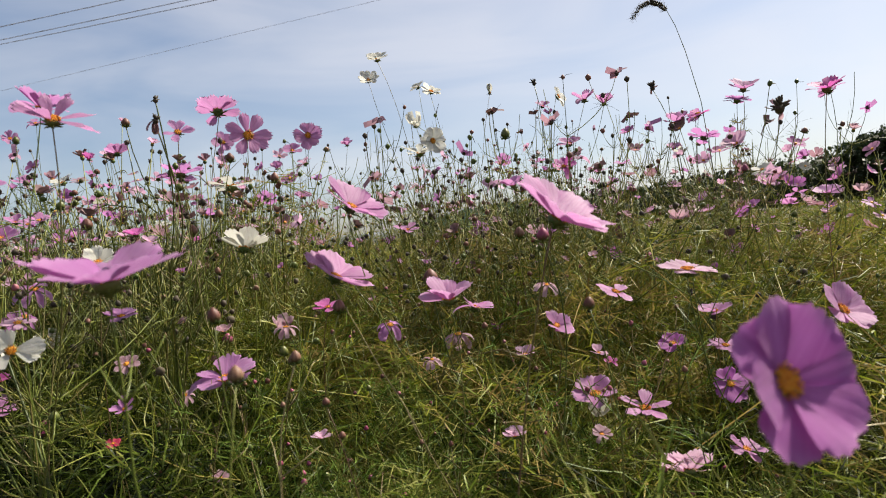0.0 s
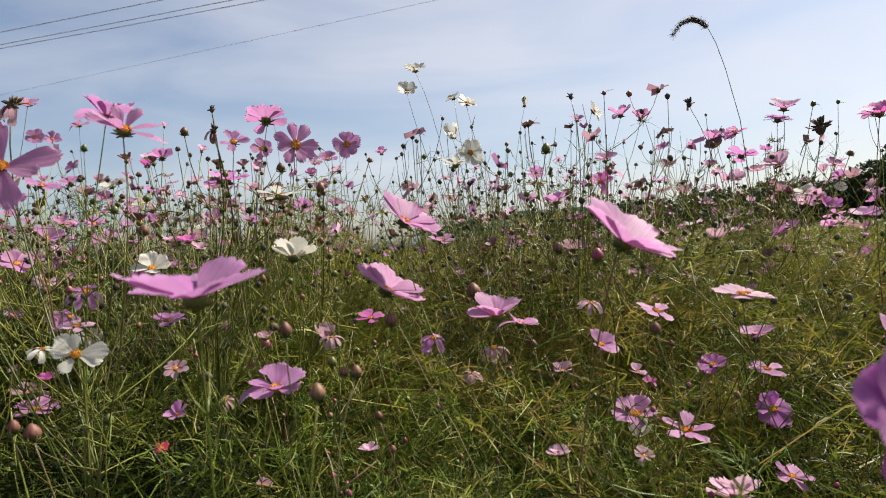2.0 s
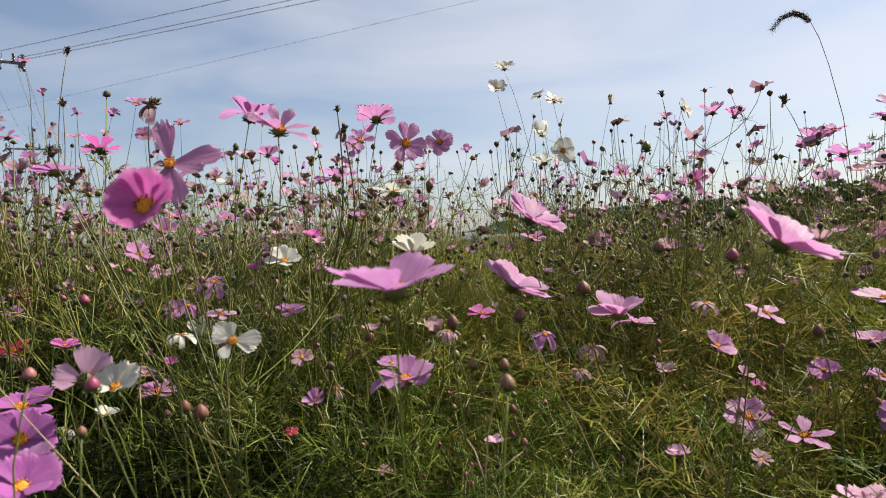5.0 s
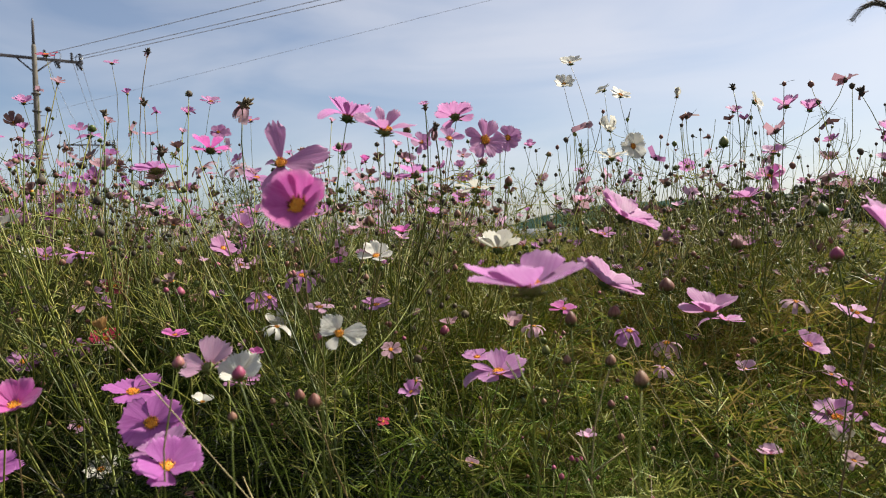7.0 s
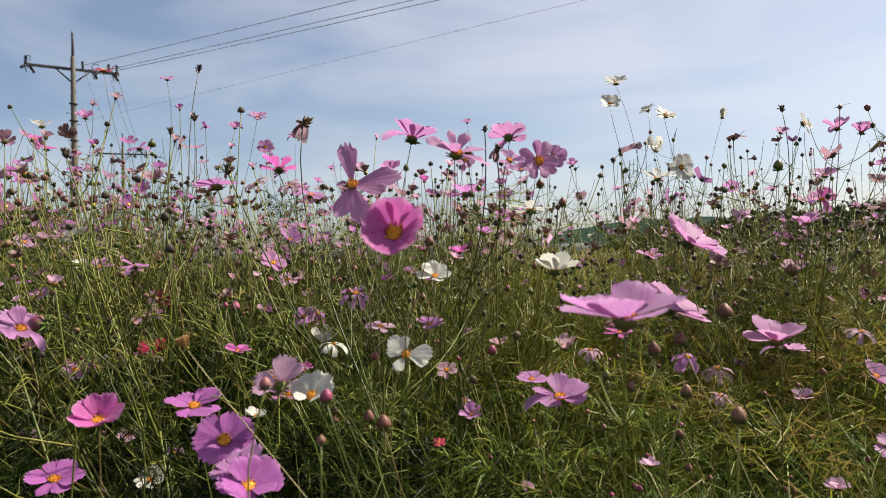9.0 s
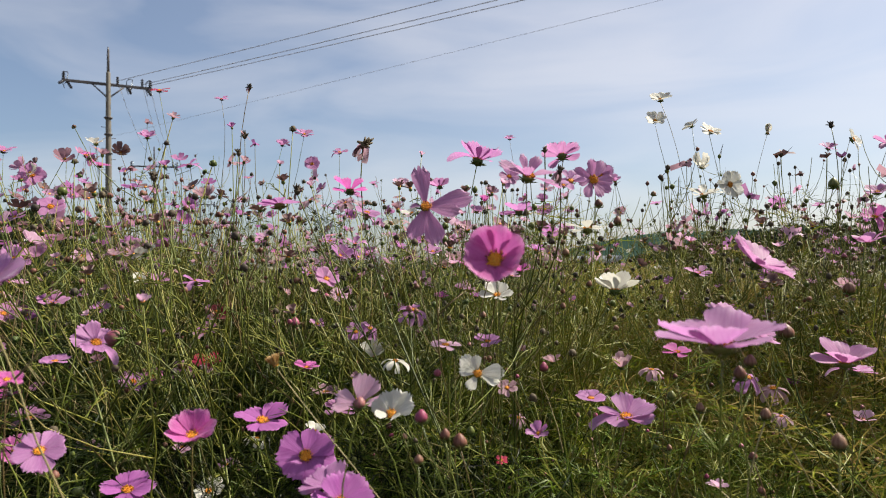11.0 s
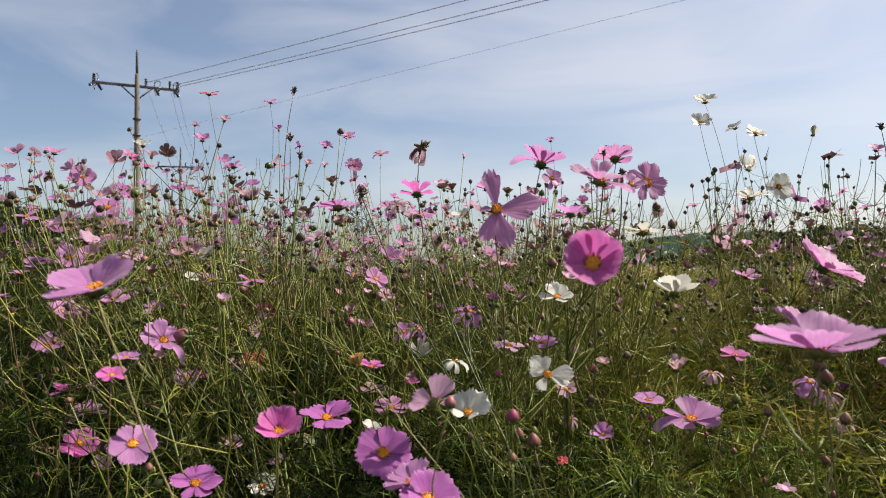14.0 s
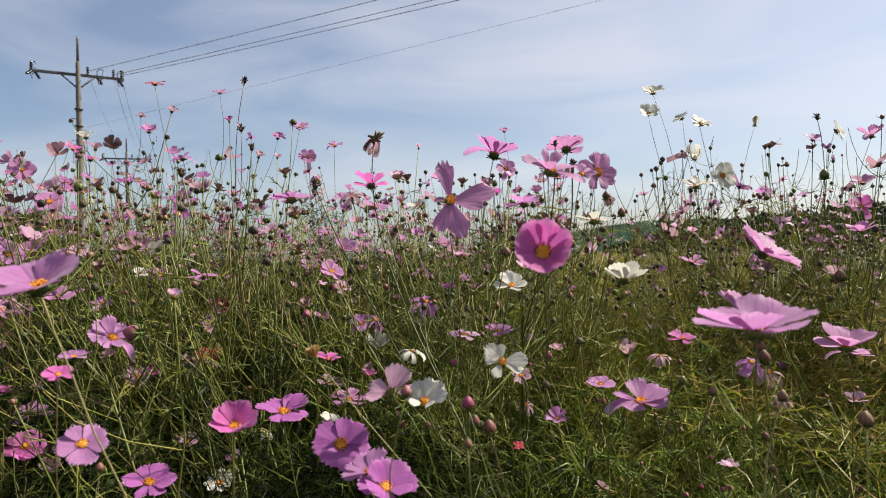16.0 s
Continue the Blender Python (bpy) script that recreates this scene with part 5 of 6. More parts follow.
flower("pink", (-0.904, 1.441, 1.290), 0.047, (0.19, -0.46, 0.87), 20, "full")
flower("pink", (-0.802, 1.231, 1.127), 0.056, (0.12, -0.30, 0.95), 30, "full")
flower("mauve", (-1.452, 0.917, 1.007), 0.065, (0.36, -0.31, 0.88), 20, "full")
flower("mauve", (-1.433, 0.973, 1.019), 0.067, (0.67, -0.39, 0.63), 14, "full")
flower("pink", (-1.298, 0.834, 0.917), 0.063, (0.49, -0.16, 0.86), 14, "full")
flower("pink", (-1.106, 0.755, 0.943), 0.052, (0.35, -0.20, 0.92), 24, "full")
flower("mauve", (-1.174, 0.927, 0.921), 0.042, (0.36, -0.40, 0.84), 20, "full")
flower("pink", (-1.360, 0.857, 0.850), 0.061, (0.48, -0.28, 0.83), 14, "full")
flower("mauve", (-0.867, 0.587, 0.902), 0.061, (0.64, -0.33, 0.70), 18, "full")
flower("hot", (-0.652, 0.278, 0.918), 0.023, (0.39, -0.23, 0.89), 18, "full")
bud("rosy", (-0.822, 0.566, 0.911), 0.0205, (-0.9, -0.2, 0.1), lean=(0.055, 0.02))
flower("mauve", (-0.884, 0.543, 0.885), 0.036, (0.14, -0.14, 0.98), 16, "full")
flower("mauve", (-1.099, 0.923, 0.785), 0.056, (0.56, -0.36, 0.74), 10, "full")
flower("hot", (-1.123, 1.008, 0.780), 0.037, (0.32, -0.42, 0.85), 20, "full")
flower("pink", (-1.039, 0.990, 0.801), 0.047, (0.47, -0.47, 0.75), 14, "limp")
flower("pink", (-1.257, 0.849, 0.727), 0.065, (0.17, -0.16, 0.97), 20, "full")
flower("hot", (-1.136, 0.715, 0.715), 0.065, (0.55, -0.30, 0.78), 16, "full")
flower("mauve", (-0.685, 0.335, 0.850), 0.044, (0.46, -0.48, 0.75), 10, "full")
flower("faded", (-1.170, 0.891, 0.670), 0.049, (0.46, -0.18, 0.87), 14, "slim")
flower("pale", (-0.993, 0.922, 0.670), 0.038, (0.33, -0.46, 0.82), 24, "full")
flower("mauve", (-0.890, 0.907, 0.649), 0.038, (0.14, -0.23, 0.96), 16, "full")
flower("white", (-0.859, 0.807, 0.640), 0.057, (0.23, -0.35, 0.91), 18, "slim")
flower("faded", (-1.147, 0.773, 0.656), 0.044, (0.22, -0.06, 0.97), 20, "curled")
flower("pink", (-1.057, 0.939, 0.970), 0.052, (0.21, -0.27, 0.94), 20, "full")
flower("pink", (-1.258, 0.896, 1.115), 0.059, (0.57, -0.57, 0.58), 14, "full")
flower("hot", (-0.572, 0.577, 0.880), 0.031, (0.07, -0.15, 0.99), 20, "full")
flower("faded", (-0.737, 0.984, 0.764), 0.064, (0.14, -0.07, 0.99), 14, "full")
flower("pink", (-0.677, 0.911, 0.753), 0.069, (0.18, -0.17, 0.97), 14, "full")
flower("white", (-0.670, 1.044, 0.823), 0.062, (0.18, -0.16, 0.97), 16, "curled")
flower("white", (-0.369, 0.670, 0.956), 0.045, (0.20, -0.58, 0.79), 20, "full")
flower("hot", (-0.154, 0.799, 0.874), 0.043, (-0.02, -0.18, 0.98), 16, "full")
flower("faded", (-0.224, 0.840, 0.847), 0.041, (0.10, -0.17, 0.98), 16, "curled")
flower("faded", (-0.323, 0.894, 0.843), 0.031, (0.00, -0.08, 1.00), 36, "full")
flower("mauve", (-0.264, 0.743, 0.822), 0.041, (0.10, -0.32, 0.94), 14, "full")
bud("rosy", (-0.365, 0.329, 0.893), 0.0090)
bud("brown", (-0.106, 0.607, 0.893), 0.0122)
flower("white", (-0.832, 0.907, 0.698), 0.042, (0.25, 0.18, 0.95), 10, "limp")
bud("brown", (-0.121, 0.482, 0.869), 0.0089)
flower("hot", (-0.621, 0.856, 0.807), 0.028, (0.11, -0.17, 0.98), 36, "full")
bud("green", (-0.176, 0.654, 0.847), 0.0096)
flower("faded", (0.011, 1.021, 0.789), 0.053, (-0.07, -0.27, 0.96), 0, "limp")
flower("white", (-0.111, 1.413, 1.357), 0.053, (0.05, -0.57, 0.82), 26, "full")
flower("white", (-0.129, 1.352, 1.297), 0.048, (0.10, -0.80, 0.55), 34, "slim")
flower("hot", (-1.303, 0.849, 0.766), 0.064, (0.03, -0.03, 1.00), 12, "full")
flower("hot", (-1.021, 1.316, 1.022), 0.036, (0.11, -0.21, 0.97), 34, "full")
flower("pink", (-0.695, 1.027, 1.035), 0.041, (0.09, -0.23, 0.97), 30, "full")
flower("mauve", (-1.378, 1.079, 0.943), 0.051, (0.20, -0.21, 0.96), 14, "slim")
flower("mauve", (-1.552, 1.099, 1.042), 0.070, (0.10, -0.09, 0.99), 16, "full")
flower("pale", (-1.351, 1.066, 1.024), 0.053, (0.44, -0.29, 0.85), 14, "full")
flower("mauve", (-0.633, 0.937, 0.887), 0.041, (0.51, -0.53, 0.68), 0, "limp")
flower("mauve", (-0.398, 0.761, 0.889), 0.043, (0.09, -0.17, 0.98), 14, "full")
flower("crimson", (-0.365, 0.656, 0.765), 0.017, (0.35, -0.39, 0.85), 10, "slim")
flower("pink", (-0.463, 0.727, 1.011), 0.029, (0.16, -0.25, 0.96), 20, "full")
flower("pink", (-0.069, 1.216, 0.969), 0.059, (0.14, -0.35, 0.93), 16, "slim")
flower("pale", (0.211, 0.911, 0.762), 0.031, (0.29, -0.32, 0.90), 26, "full")
flower("hot", (0.226, 0.909, 0.748), 0.022, (0.02, -0.41, 0.91), 26, "full")
flower("faded", (-0.363, 0.696, 0.841), 0.030, (0.23, -0.61, 0.76), 10, "slim")
flower("faded", (-0.028, 0.817, 0.792), 0.027, (-0.02, -0.30, 0.95), 20, "limp")
flower("pale", (-0.137, 0.617, 0.763), 0.021, (0.12, -0.04, 0.99), 36, "full")
flower("pink", (-1.038, 1.547, 1.284), 0.043, (0.60, -0.71, 0.37), 24, "slim")
flower("pink", (-0.851, 1.548, 1.218), 0.033, (0.12, -0.22, 0.97), 20, "full")
flower("pink", (-0.804, 1.372, 1.021), 0.052, (0.18, -0.32, 0.93), 34, "full")
flower("mauve", (-0.735, 1.047, 1.013), 0.052, (0.44, -0.44, 0.78), 40, "full")
flower("pale", (-0.686, 1.549, 1.153), 0.050, (-0.10, 0.22, 0.97), 20, "slim")
flower("faded", (-0.517, 1.204, 1.064), 0.052, (0.12, -0.28, 0.95), 30, "slim")
flower("pale", (-0.528, 1.551, 1.176), 0.050, (0.28, -0.49, 0.82), 34, "full")
flower("pale", (-0.384, 1.554, 1.183), 0.043, (0.27, -0.64, 0.72), 24, "slim")
flower("pink", (-0.393, 1.553, 1.154), 0.036, (0.13, -0.54, 0.83), 40, "full")
flower("faded", (-0.485, 1.549, 1.055), 0.042, (0.12, -0.39, 0.91), 20, "full")
flower("pink", (-0.336, 1.551, 1.078), 0.047, (0.06, -0.29, 0.95), 30, "full")
flower("faded", (-0.879, 1.546, 1.164), 0.050, (0.17, -0.31, 0.94), 16, "slim")
flower("pale", (-1.033, 1.540, 1.000), 0.045, (0.20, -0.31, 0.93), 34, "full")
flower("mauve", (-0.895, 1.249, 0.978), 0.052, (0.35, -0.31, 0.88), 24, "full")
flower("pale", (-0.731, 1.418, 1.193), 0.047, (0.12, -0.35, 0.93), 40, "full")
flower("pink", (-0.334, 1.476, 1.181), 0.052, (0.17, -0.59, 0.79), 20, "full")
flower("pink", (-0.906, 1.381, 1.057), 0.047, (0.17, -0.35, 0.92), 16, "slim")
flower("hot", (-0.573, 1.453, 0.990), 0.045, (0.03, -0.11, 0.99), 34, "full")
flower("pink", (-0.463, 1.475, 1.303), 0.033, (0.05, -0.30, 0.95), 24, "full")
flower("pink", (-0.212, 1.529, 1.192), 0.036, (0.00, -0.45, 0.89), 40, "full")


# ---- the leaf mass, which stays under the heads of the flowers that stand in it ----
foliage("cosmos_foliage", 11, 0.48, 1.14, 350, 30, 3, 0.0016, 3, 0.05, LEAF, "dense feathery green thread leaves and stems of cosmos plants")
foliage("cosmos_foliage", 12, 1.14, 2.5, 255, 26, 3, 0.0022, 2, 0.10, LEAF_LIT, "tangled yellowish green thread foliage of cosmos plants")
foliage("cosmos_foliage", 13, 2.5, 5.5, 46, 14, 3, 0.0036, 1, 0.04, LEAF_LIT, "olive and tan cosmos foliage further back in the field", -84, 76)
foliage("cosmos_foliage", 14, 5.5, 16.0, 6, 12, 2, 0.008, 1, 0.05, LEAF_LIT, "far cosmos foliage along the end of the field", -84, 76)


# ---- the rest of the field: flowers and bare stalks further in ----
def field_flowers():
    rnd = random.Random(77)
    kinds = []
    for i in range(16):
        colour = ["pink", "mauve", "pale", "pink", "white", "mauve", "pink", "faded", "mauve", "pale", "pink", "faded", "pale", "withered", "mauve", "white"][i]
        shape = ["full", "full", "slim", "full", "full", "full", "slim", "limp", "full", "full", "full", "curled", "full", "full", "slim", "slim"][i]
        a = rnd.uniform(0, 6.28)
        side = rnd.uniform(0.1, 0.7)
        ob = flower(colour, (6.0 + i * 0.3, -9.0, 1.0), rnd.uniform(0.034, 0.054), (math.cos(a) * side, math.sin(a) * side, 0.9), rnd.uniform(8, 36), shape)
        kinds.append(ob)
    return kinds


KINDS = field_flowers()


def leaf_spray(rnd, pieces, p, d, size):
    """One feathered leaf: a midrib with paired threads, each bent."""
    d = Vector(d).normalized()
    side = d.orthogonal().normalized()
    side.rotate(Matrix.Rotation(rnd.uniform(0, 6.28), 3, d))
    sag = Vector((0, 0, -rnd.uniform(0.1, 0.45) * size))
    rib = [p + d * size * s + sag * s * s for s in (0, 0.35, 0.7, 1.0)]
    pieces.append(tube_data(rib, [0.0009, 0.0008, 0.0007, 0.0003], 3, False))
    for i, s in ((1, 0.35), (2, 0.7), (1, 0.35), (2, 0.7)):
        o = (d * 0.8 + side * rnd.choice([-1, 1]) * rnd.uniform(0.4, 0.9)).normalized()
        ln = size * rnd.uniform(0.3, 0.6)
        pieces.append(tube_data([rib[i], rib[i] + o * ln * 0.5 + Vector((0, 0, rnd.uniform(-.004, .006))), rib[i] + o * ln + Vector((0, 0, rnd.uniform(-.012, .008)))], [0.0007, 0.0007, 0.0003], 3, False))


def tip_mesh(colour, k):
    """A small ripe head or bud with its bracts, in one piece. Diameter about 1."""
    rnd = random.Random(210 + k)
    pieces, hub = [], lathe_data([(0.1, -0.1), (0.36, 0.06), (0.5, 0.34), (0.44, 0.66), (0.2, 0.9)], 9, 0.14, 3)
    slots = [0] * len(hub[1])
    for i in range(7):
        a, out = i * 0.9 + rnd.uniform(-0.2, 0.2), rnd.uniform(0.5, 0.85)
        c, s = math.cos(a), math.sin(a)
        pieces.append(tube_data([(c * 0.2, s * 0.2, 0.0), (c * out * 0.8, s * out * 0.8, rnd.uniform(0.0, 0.3)), (c * out, s * out, rnd.uniform(0.2, 0.9))], [0.07, 0.08, 0.02], 4))
        slots += [rnd.choice([0, 1])] * (len(pieces[-1][1]) + 1)
    v, f = linked(hub, pieces)
    return raw_mesh("tip_bud", v, f, [BUD[colour], CALYX], slots)


def bloom_mesh(colour, k):
    """A small half-open bloom in one piece, petals round a yellow eye. Diameter about 1."""
    rnd = random.Random(260 + k)
    pieces, hub = [], lathe_data([(0.04, -0.16), (0.12, -0.08), (0.1, 0.03)], 7)
    slots = [1] * len(hub[1])
    for i in range(7):
        a, lift = i * 0.9 + rnd.uniform(-0.25, 0.25), rnd.uniform(0.1, 1.0)
        turn = Matrix.Rotation(a, 4, "Z") @ Matrix.Rotation(lift, 4, "X")
        pts = [turn @ Vector((u * w, y, 0.06 * u * u)) for y, w in ((0.05, 0.05), (0.25, 0.13), (0.42, 0.17), (0.52, 0.12)) for u in (-1, 0, 1)]
        f = [(3 * r + c, 3 * r + c + 1, 3 * r + c + 4, 3 * r + c + 3) for r in range(3) for c in range(2)]
        pieces.append(([tuple(p) for p in pts], f))
        slots += [0] * (len(f) + 1)
    pieces.append(lathe_data([(0.1, 0.02), (0.09, 0.09), (0.03, 0.12)], 7))
    slots += [2] * (len(pieces[-1][1]) + 1)
    v, f = linked(hub, pieces)
    return raw_mesh("small_bloom", v, f, [PETAL[colour], CALYX, FLORET], slots)


def stalk_kind(i):
    """A thin stalk that forks above the leaves and carries buds, seed heads and a few small blooms; one metre tall."""
    rnd = random.Random(300 + i)
    ob = thing("cosmos_stalk", 6.0 + i * 0.3, -10.0, 0, "thin forked cosmos stalk with small dark buds and seed heads", "flower stalk", "bare cosmos stalks in the field")
    fork = Vector((rnd.uniform(-.05, .05), rnd.uniform(-.05, .05), rnd.uniform(0.68, 0.78)))
    bow = Vector((rnd.uniform(-.06, .06), rnd.uniform(-.06, .06), 0))
    trunk = [Vector((0, 0, 0)), fork * 0.35 + bow, fork * 0.7 + bow * 0.9, fork]
    pieces, ends = [tube_data(trunk, [0.0018, 0.0017, 0.0016, 0.0014], 5)], []

    def branch(p, out, up, r0, r1):
        az = rnd.uniform(0, 6.28)
        side = Vector((math.cos(az) * out, math.sin(az) * out, 0))
        pts = [p, p + side * 0.42 + Vector((0, 0, up * 0.22)), p + side * 0.78 + Vector((0, 0, up * 0.56)), p + side + Vector((rnd.uniform(-.008, .008), rnd.uniform(-.008, .008), up))]
        pieces.append(tube_data(pts, [r0, r0 * 0.9, (r0 + r1) / 2, r1], 5))
        ends.append((pts[3], (pts[3] - pts[2]).normalized()))
        return pts

    for k in range(rnd.randint(3, 5)):
        start = trunk[2].lerp(trunk[3], rnd.uniform(0.4, 1.0))
        pts = branch(start, rnd.uniform(0.05, 0.3), (1.0 - start.z) * rnd.uniform(0.8, 1.05), 0.0012, 0.0006)
        for j in range(rnd.choice([0, 1, 1, 2, 2])):
            q = pts[1].lerp(pts[2], rnd.uniform(0.4, 1.0))
            branch(q, rnd.uniform(0.03, 0.12), max(0.03, min(rnd.uniform(0.05, 0.16), 1.04 - q.z)), 0.0008, 0.0005)
    for k in range(16):
        # thread leaves at the joints
        az, q = rnd.uniform(0, 6.28), trunk[2].lerp(trunk[3], rnd.uniform(0.2, 1.0)) if k < 6 else ends[k % len(ends)][0].lerp(fork, rnd.uniform(0.3, 0.7))
        leaf_spray(rnd, pieces, q, (math.cos(az), math.sin(az), rnd.uniform(0.2, 1.2)), rnd.uniform(0.02, 0.06))
    v, f = merged(pieces)
    part("stem", raw_mesh("stem", v, f, [rnd.choice([STEM, STALK, STALK])]), ob)
    for k, (e, d) in enumerate(ends):
        w, pick = rnd.uniform(0.0055, 0.0098), rnd.random()
        m = Matrix.Translation(e) @ aim(d, rnd.uniform(0, 6))
        if pick < 0.16:
            part("seed_burst", kept(seed_mesh, k % 4), ob, m @ Matrix.Diagonal((w * 1.5, w * 1.5, w * 1.5, 1)))
        elif e.z > 0.86 and pick < (0.5 if i < 7 else 0.28):
            part("small_bloom", kept(bloom_mesh, rnd.choice(["mauve", "pale", "faded", "withered", "pale"]), k % 3), ob, m @ Matrix.Scale(w * rnd.uniform(2.2, 3.6), 4), "small half-open pink bloom")
        else:
            part("tip_bud", kept(tip_mesh, "dark" if pick < 0.76 else "green" if pick < 0.86 else "brown", k % 4), ob, m @ Matrix.Diagonal((w, w, w, 1)))
    return ob


STALKS = [stalk_kind(i) for i in range(14)]


def scatter():
    rnd = random.Random(21)
    # flowers deeper in the field
    first = [True] * len(KINDS)
    for i in range(112):
        r = rnd.uniform(1.3, 2.3)
        a = radians(rnd.choice([rnd.uniform(-62, 44), rnd.uniform(-62, -36), rnd.uniform(-45, -8), rnd.uniform(8, 40)]))
        x, y = -0.15 + r * math.sin(a), -0.05 + r * math.cos(a)
        tall = float(canopy(x, y)) + rnd.choice([rnd.uniform(0.08, 0.2), rnd.uniform(0.12, 0.24), rnd.uniform(0.12, 0.32)])
        if i < 15:
            # a thick stand of flowers beside the first steps
            r, a = rnd.uniform(1.0, 1.6), radians(rnd.uniform(-38, -20))
            x, y = -0.15 + r * math.sin(a), -0.05 + r * math.cos(a)
            tall = rnd.uniform(0.96, 1.12)
        k = rnd.randrange(len(KINDS))
        m = pose(x, y, 0, 0, 0, rnd.uniform(0, 360))
        if first[k]:
            KINDS[k].matrix_basis = m @ Matrix.Diagonal((1, 1, tall, 1))
            KINDS[k].scale = (1, 1, 1)
            first[k] = False
            ob = KINDS[k]
        else:
            ob = copy_thing(KINDS[k], m)
        ob.scale = (tall, tall, tall)
    first = [True] * len(STALKS)
    for i in range(168):
        r, a, tall = math.sqrt(rnd.uniform(1.0, 2.1 ** 2)), rnd.uniform(-58, 40), rnd.triangular(0.96, 1.17, 1.0)
        if i < 54:
            # the high thicket in the middle of the field
            r, a, tall = rnd.uniform(1.3, 1.75), rnd.gauss(9, 9), rnd.triangular(0.94, 1.12, 1.04)
        elif i < 70:
            r, a, tall = rnd.uniform(1.4, 1.8), rnd.gauss(-41, 5), rnd.triangular(1.0, 1.42, 1.2)
        elif i < 132:
            r, a, tall = rnd.uniform(0.95, 1.8), rnd.uniform(-46, -10), rnd.triangular(0.96, 1.27, 1.05)
        x, y = -0.15 + r * math.sin(radians(a)), -0.05 + r * math.cos(radians(a))
        k = rnd.randrange(7) if 70 <= i < 132 else rnd.randrange(len(STALKS))
        m = pose(x, y, 0, rnd.uniform(-13, 13), rnd.gauss(2, 12), rnd.uniform(0, 360))
        if first[k]:
            STALKS[k].matrix_basis = m
            first[k] = False
            ob = STALKS[k]
        else:
            ob = copy_thing(STALKS[k], m)
        ob.scale = (tall, tall, tall)


scatter()


# ---- branching plants among the leaves ----
def plant_kind(i, leaf=None):
    """A leaning cosmos plant, one tall: a main stem with forked, upward-bent branches, feathered leaves and small buds."""
    rnd = random.Random(500 + i)
    lit = i % 2
    ob = thing("cosmos_plant", 6.0 + i * 0.3, -12.0, 0, ("yellow-green" if lit else "dull green") + " branching cosmos plant with feathery leaves and small buds", "plant", "branching plants in the field")
    az, tip = rnd.uniform(0, 6.28), rnd.uniform(0.1, 0.36)
    main = [Vector((math.cos(az) * tip * s ** 1.5 + rnd.uniform(-.012, .012), math.sin(az) * tip * s ** 1.5 + rnd.uniform(-.012, .012), s)) for s in (0, 0.2, 0.4, 0.58, 0.74, 0.88, 1.0)]
    stems, leaves, ends = [tube_data(main, [0.0025, 0.0023, 0.0021, 0.0018, 0.0015, 0.0012, 0.0008], 6)], [], [(main[6], main[6] - main[5])]
    turn = rnd.uniform(0, 6.28)
    for j in (2, 3, 4, 5):
        turn += 1.57
        for sign in (0, math.pi):
            if rnd.random() < 0.2:
                continue
            a = turn + sign + rnd.uniform(-0.4, 0.4)
            out, up = rnd.uniform(0.08, 0.24) * (1.25 - main[j].z * 0.5), rnd.uniform(0.12, 0.34) * (1.2 - main[j].z * 0.6)
            o = Vector((math.cos(a) * out, math.sin(a) * out, 0))
            pts = [main[j], main[j] + o * 0.4 + Vector((0, 0, up * 0.16)), main[j] + o * 0.75 + Vector((0, 0, up * 0.5)), main[j] + o + Vector((0, 0, up))]
            stems.append(tube_data(pts, [0.0014, 0.0012, 0.001, 0.0007], 5))
            if rnd.random() < 0.7:
                ends.append((pts[3], pts[3] - pts[2]))
            for k in range(5):
                s = rnd.randint(0, 2)
                q = pts[s].lerp(pts[s + 1], rnd.random())
                b = rnd.uniform(0, 6.28)
                leaf_spray(rnd, leaves, q, (math.cos(b), math.sin(b), rnd.uniform(0.2, 1.2)), rnd.uniform(0.04, 0.09))
    for k in range(16):
        s = rnd.randint(1, 5)
        q = main[s].lerp(main[s + 1], rnd.random())
        b = rnd.uniform(0, 6.28)
        leaf_spray(rnd, leaves, q, (math.cos(b), math.sin(b), rnd.uniform(0.1, 1.0)), rnd.uniform(0.05, 0.10))
    v, f = merged(stems)
    part("stem", raw_mesh("stem", v, f, [STEM_LIT if i % 2 else STEM]), ob)
    v, f = merged(leaves)
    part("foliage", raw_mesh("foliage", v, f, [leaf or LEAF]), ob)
    for k, (e, d) in enumerate(ends):
        w = rnd.uniform(0.006, 0.011)
        m = Matrix.Translation(e) @ aim(d, rnd.uniform(0, 6)) @ Matrix.Diagonal((w, w, w, 1))
        body = part("side_bud", kept(bud_mesh, rnd.choice(["green", "green", "brown", "rosy"]), k % 4), ob, m)
        part("bract", kept(bract_mesh, k % 3), body)
    return ob


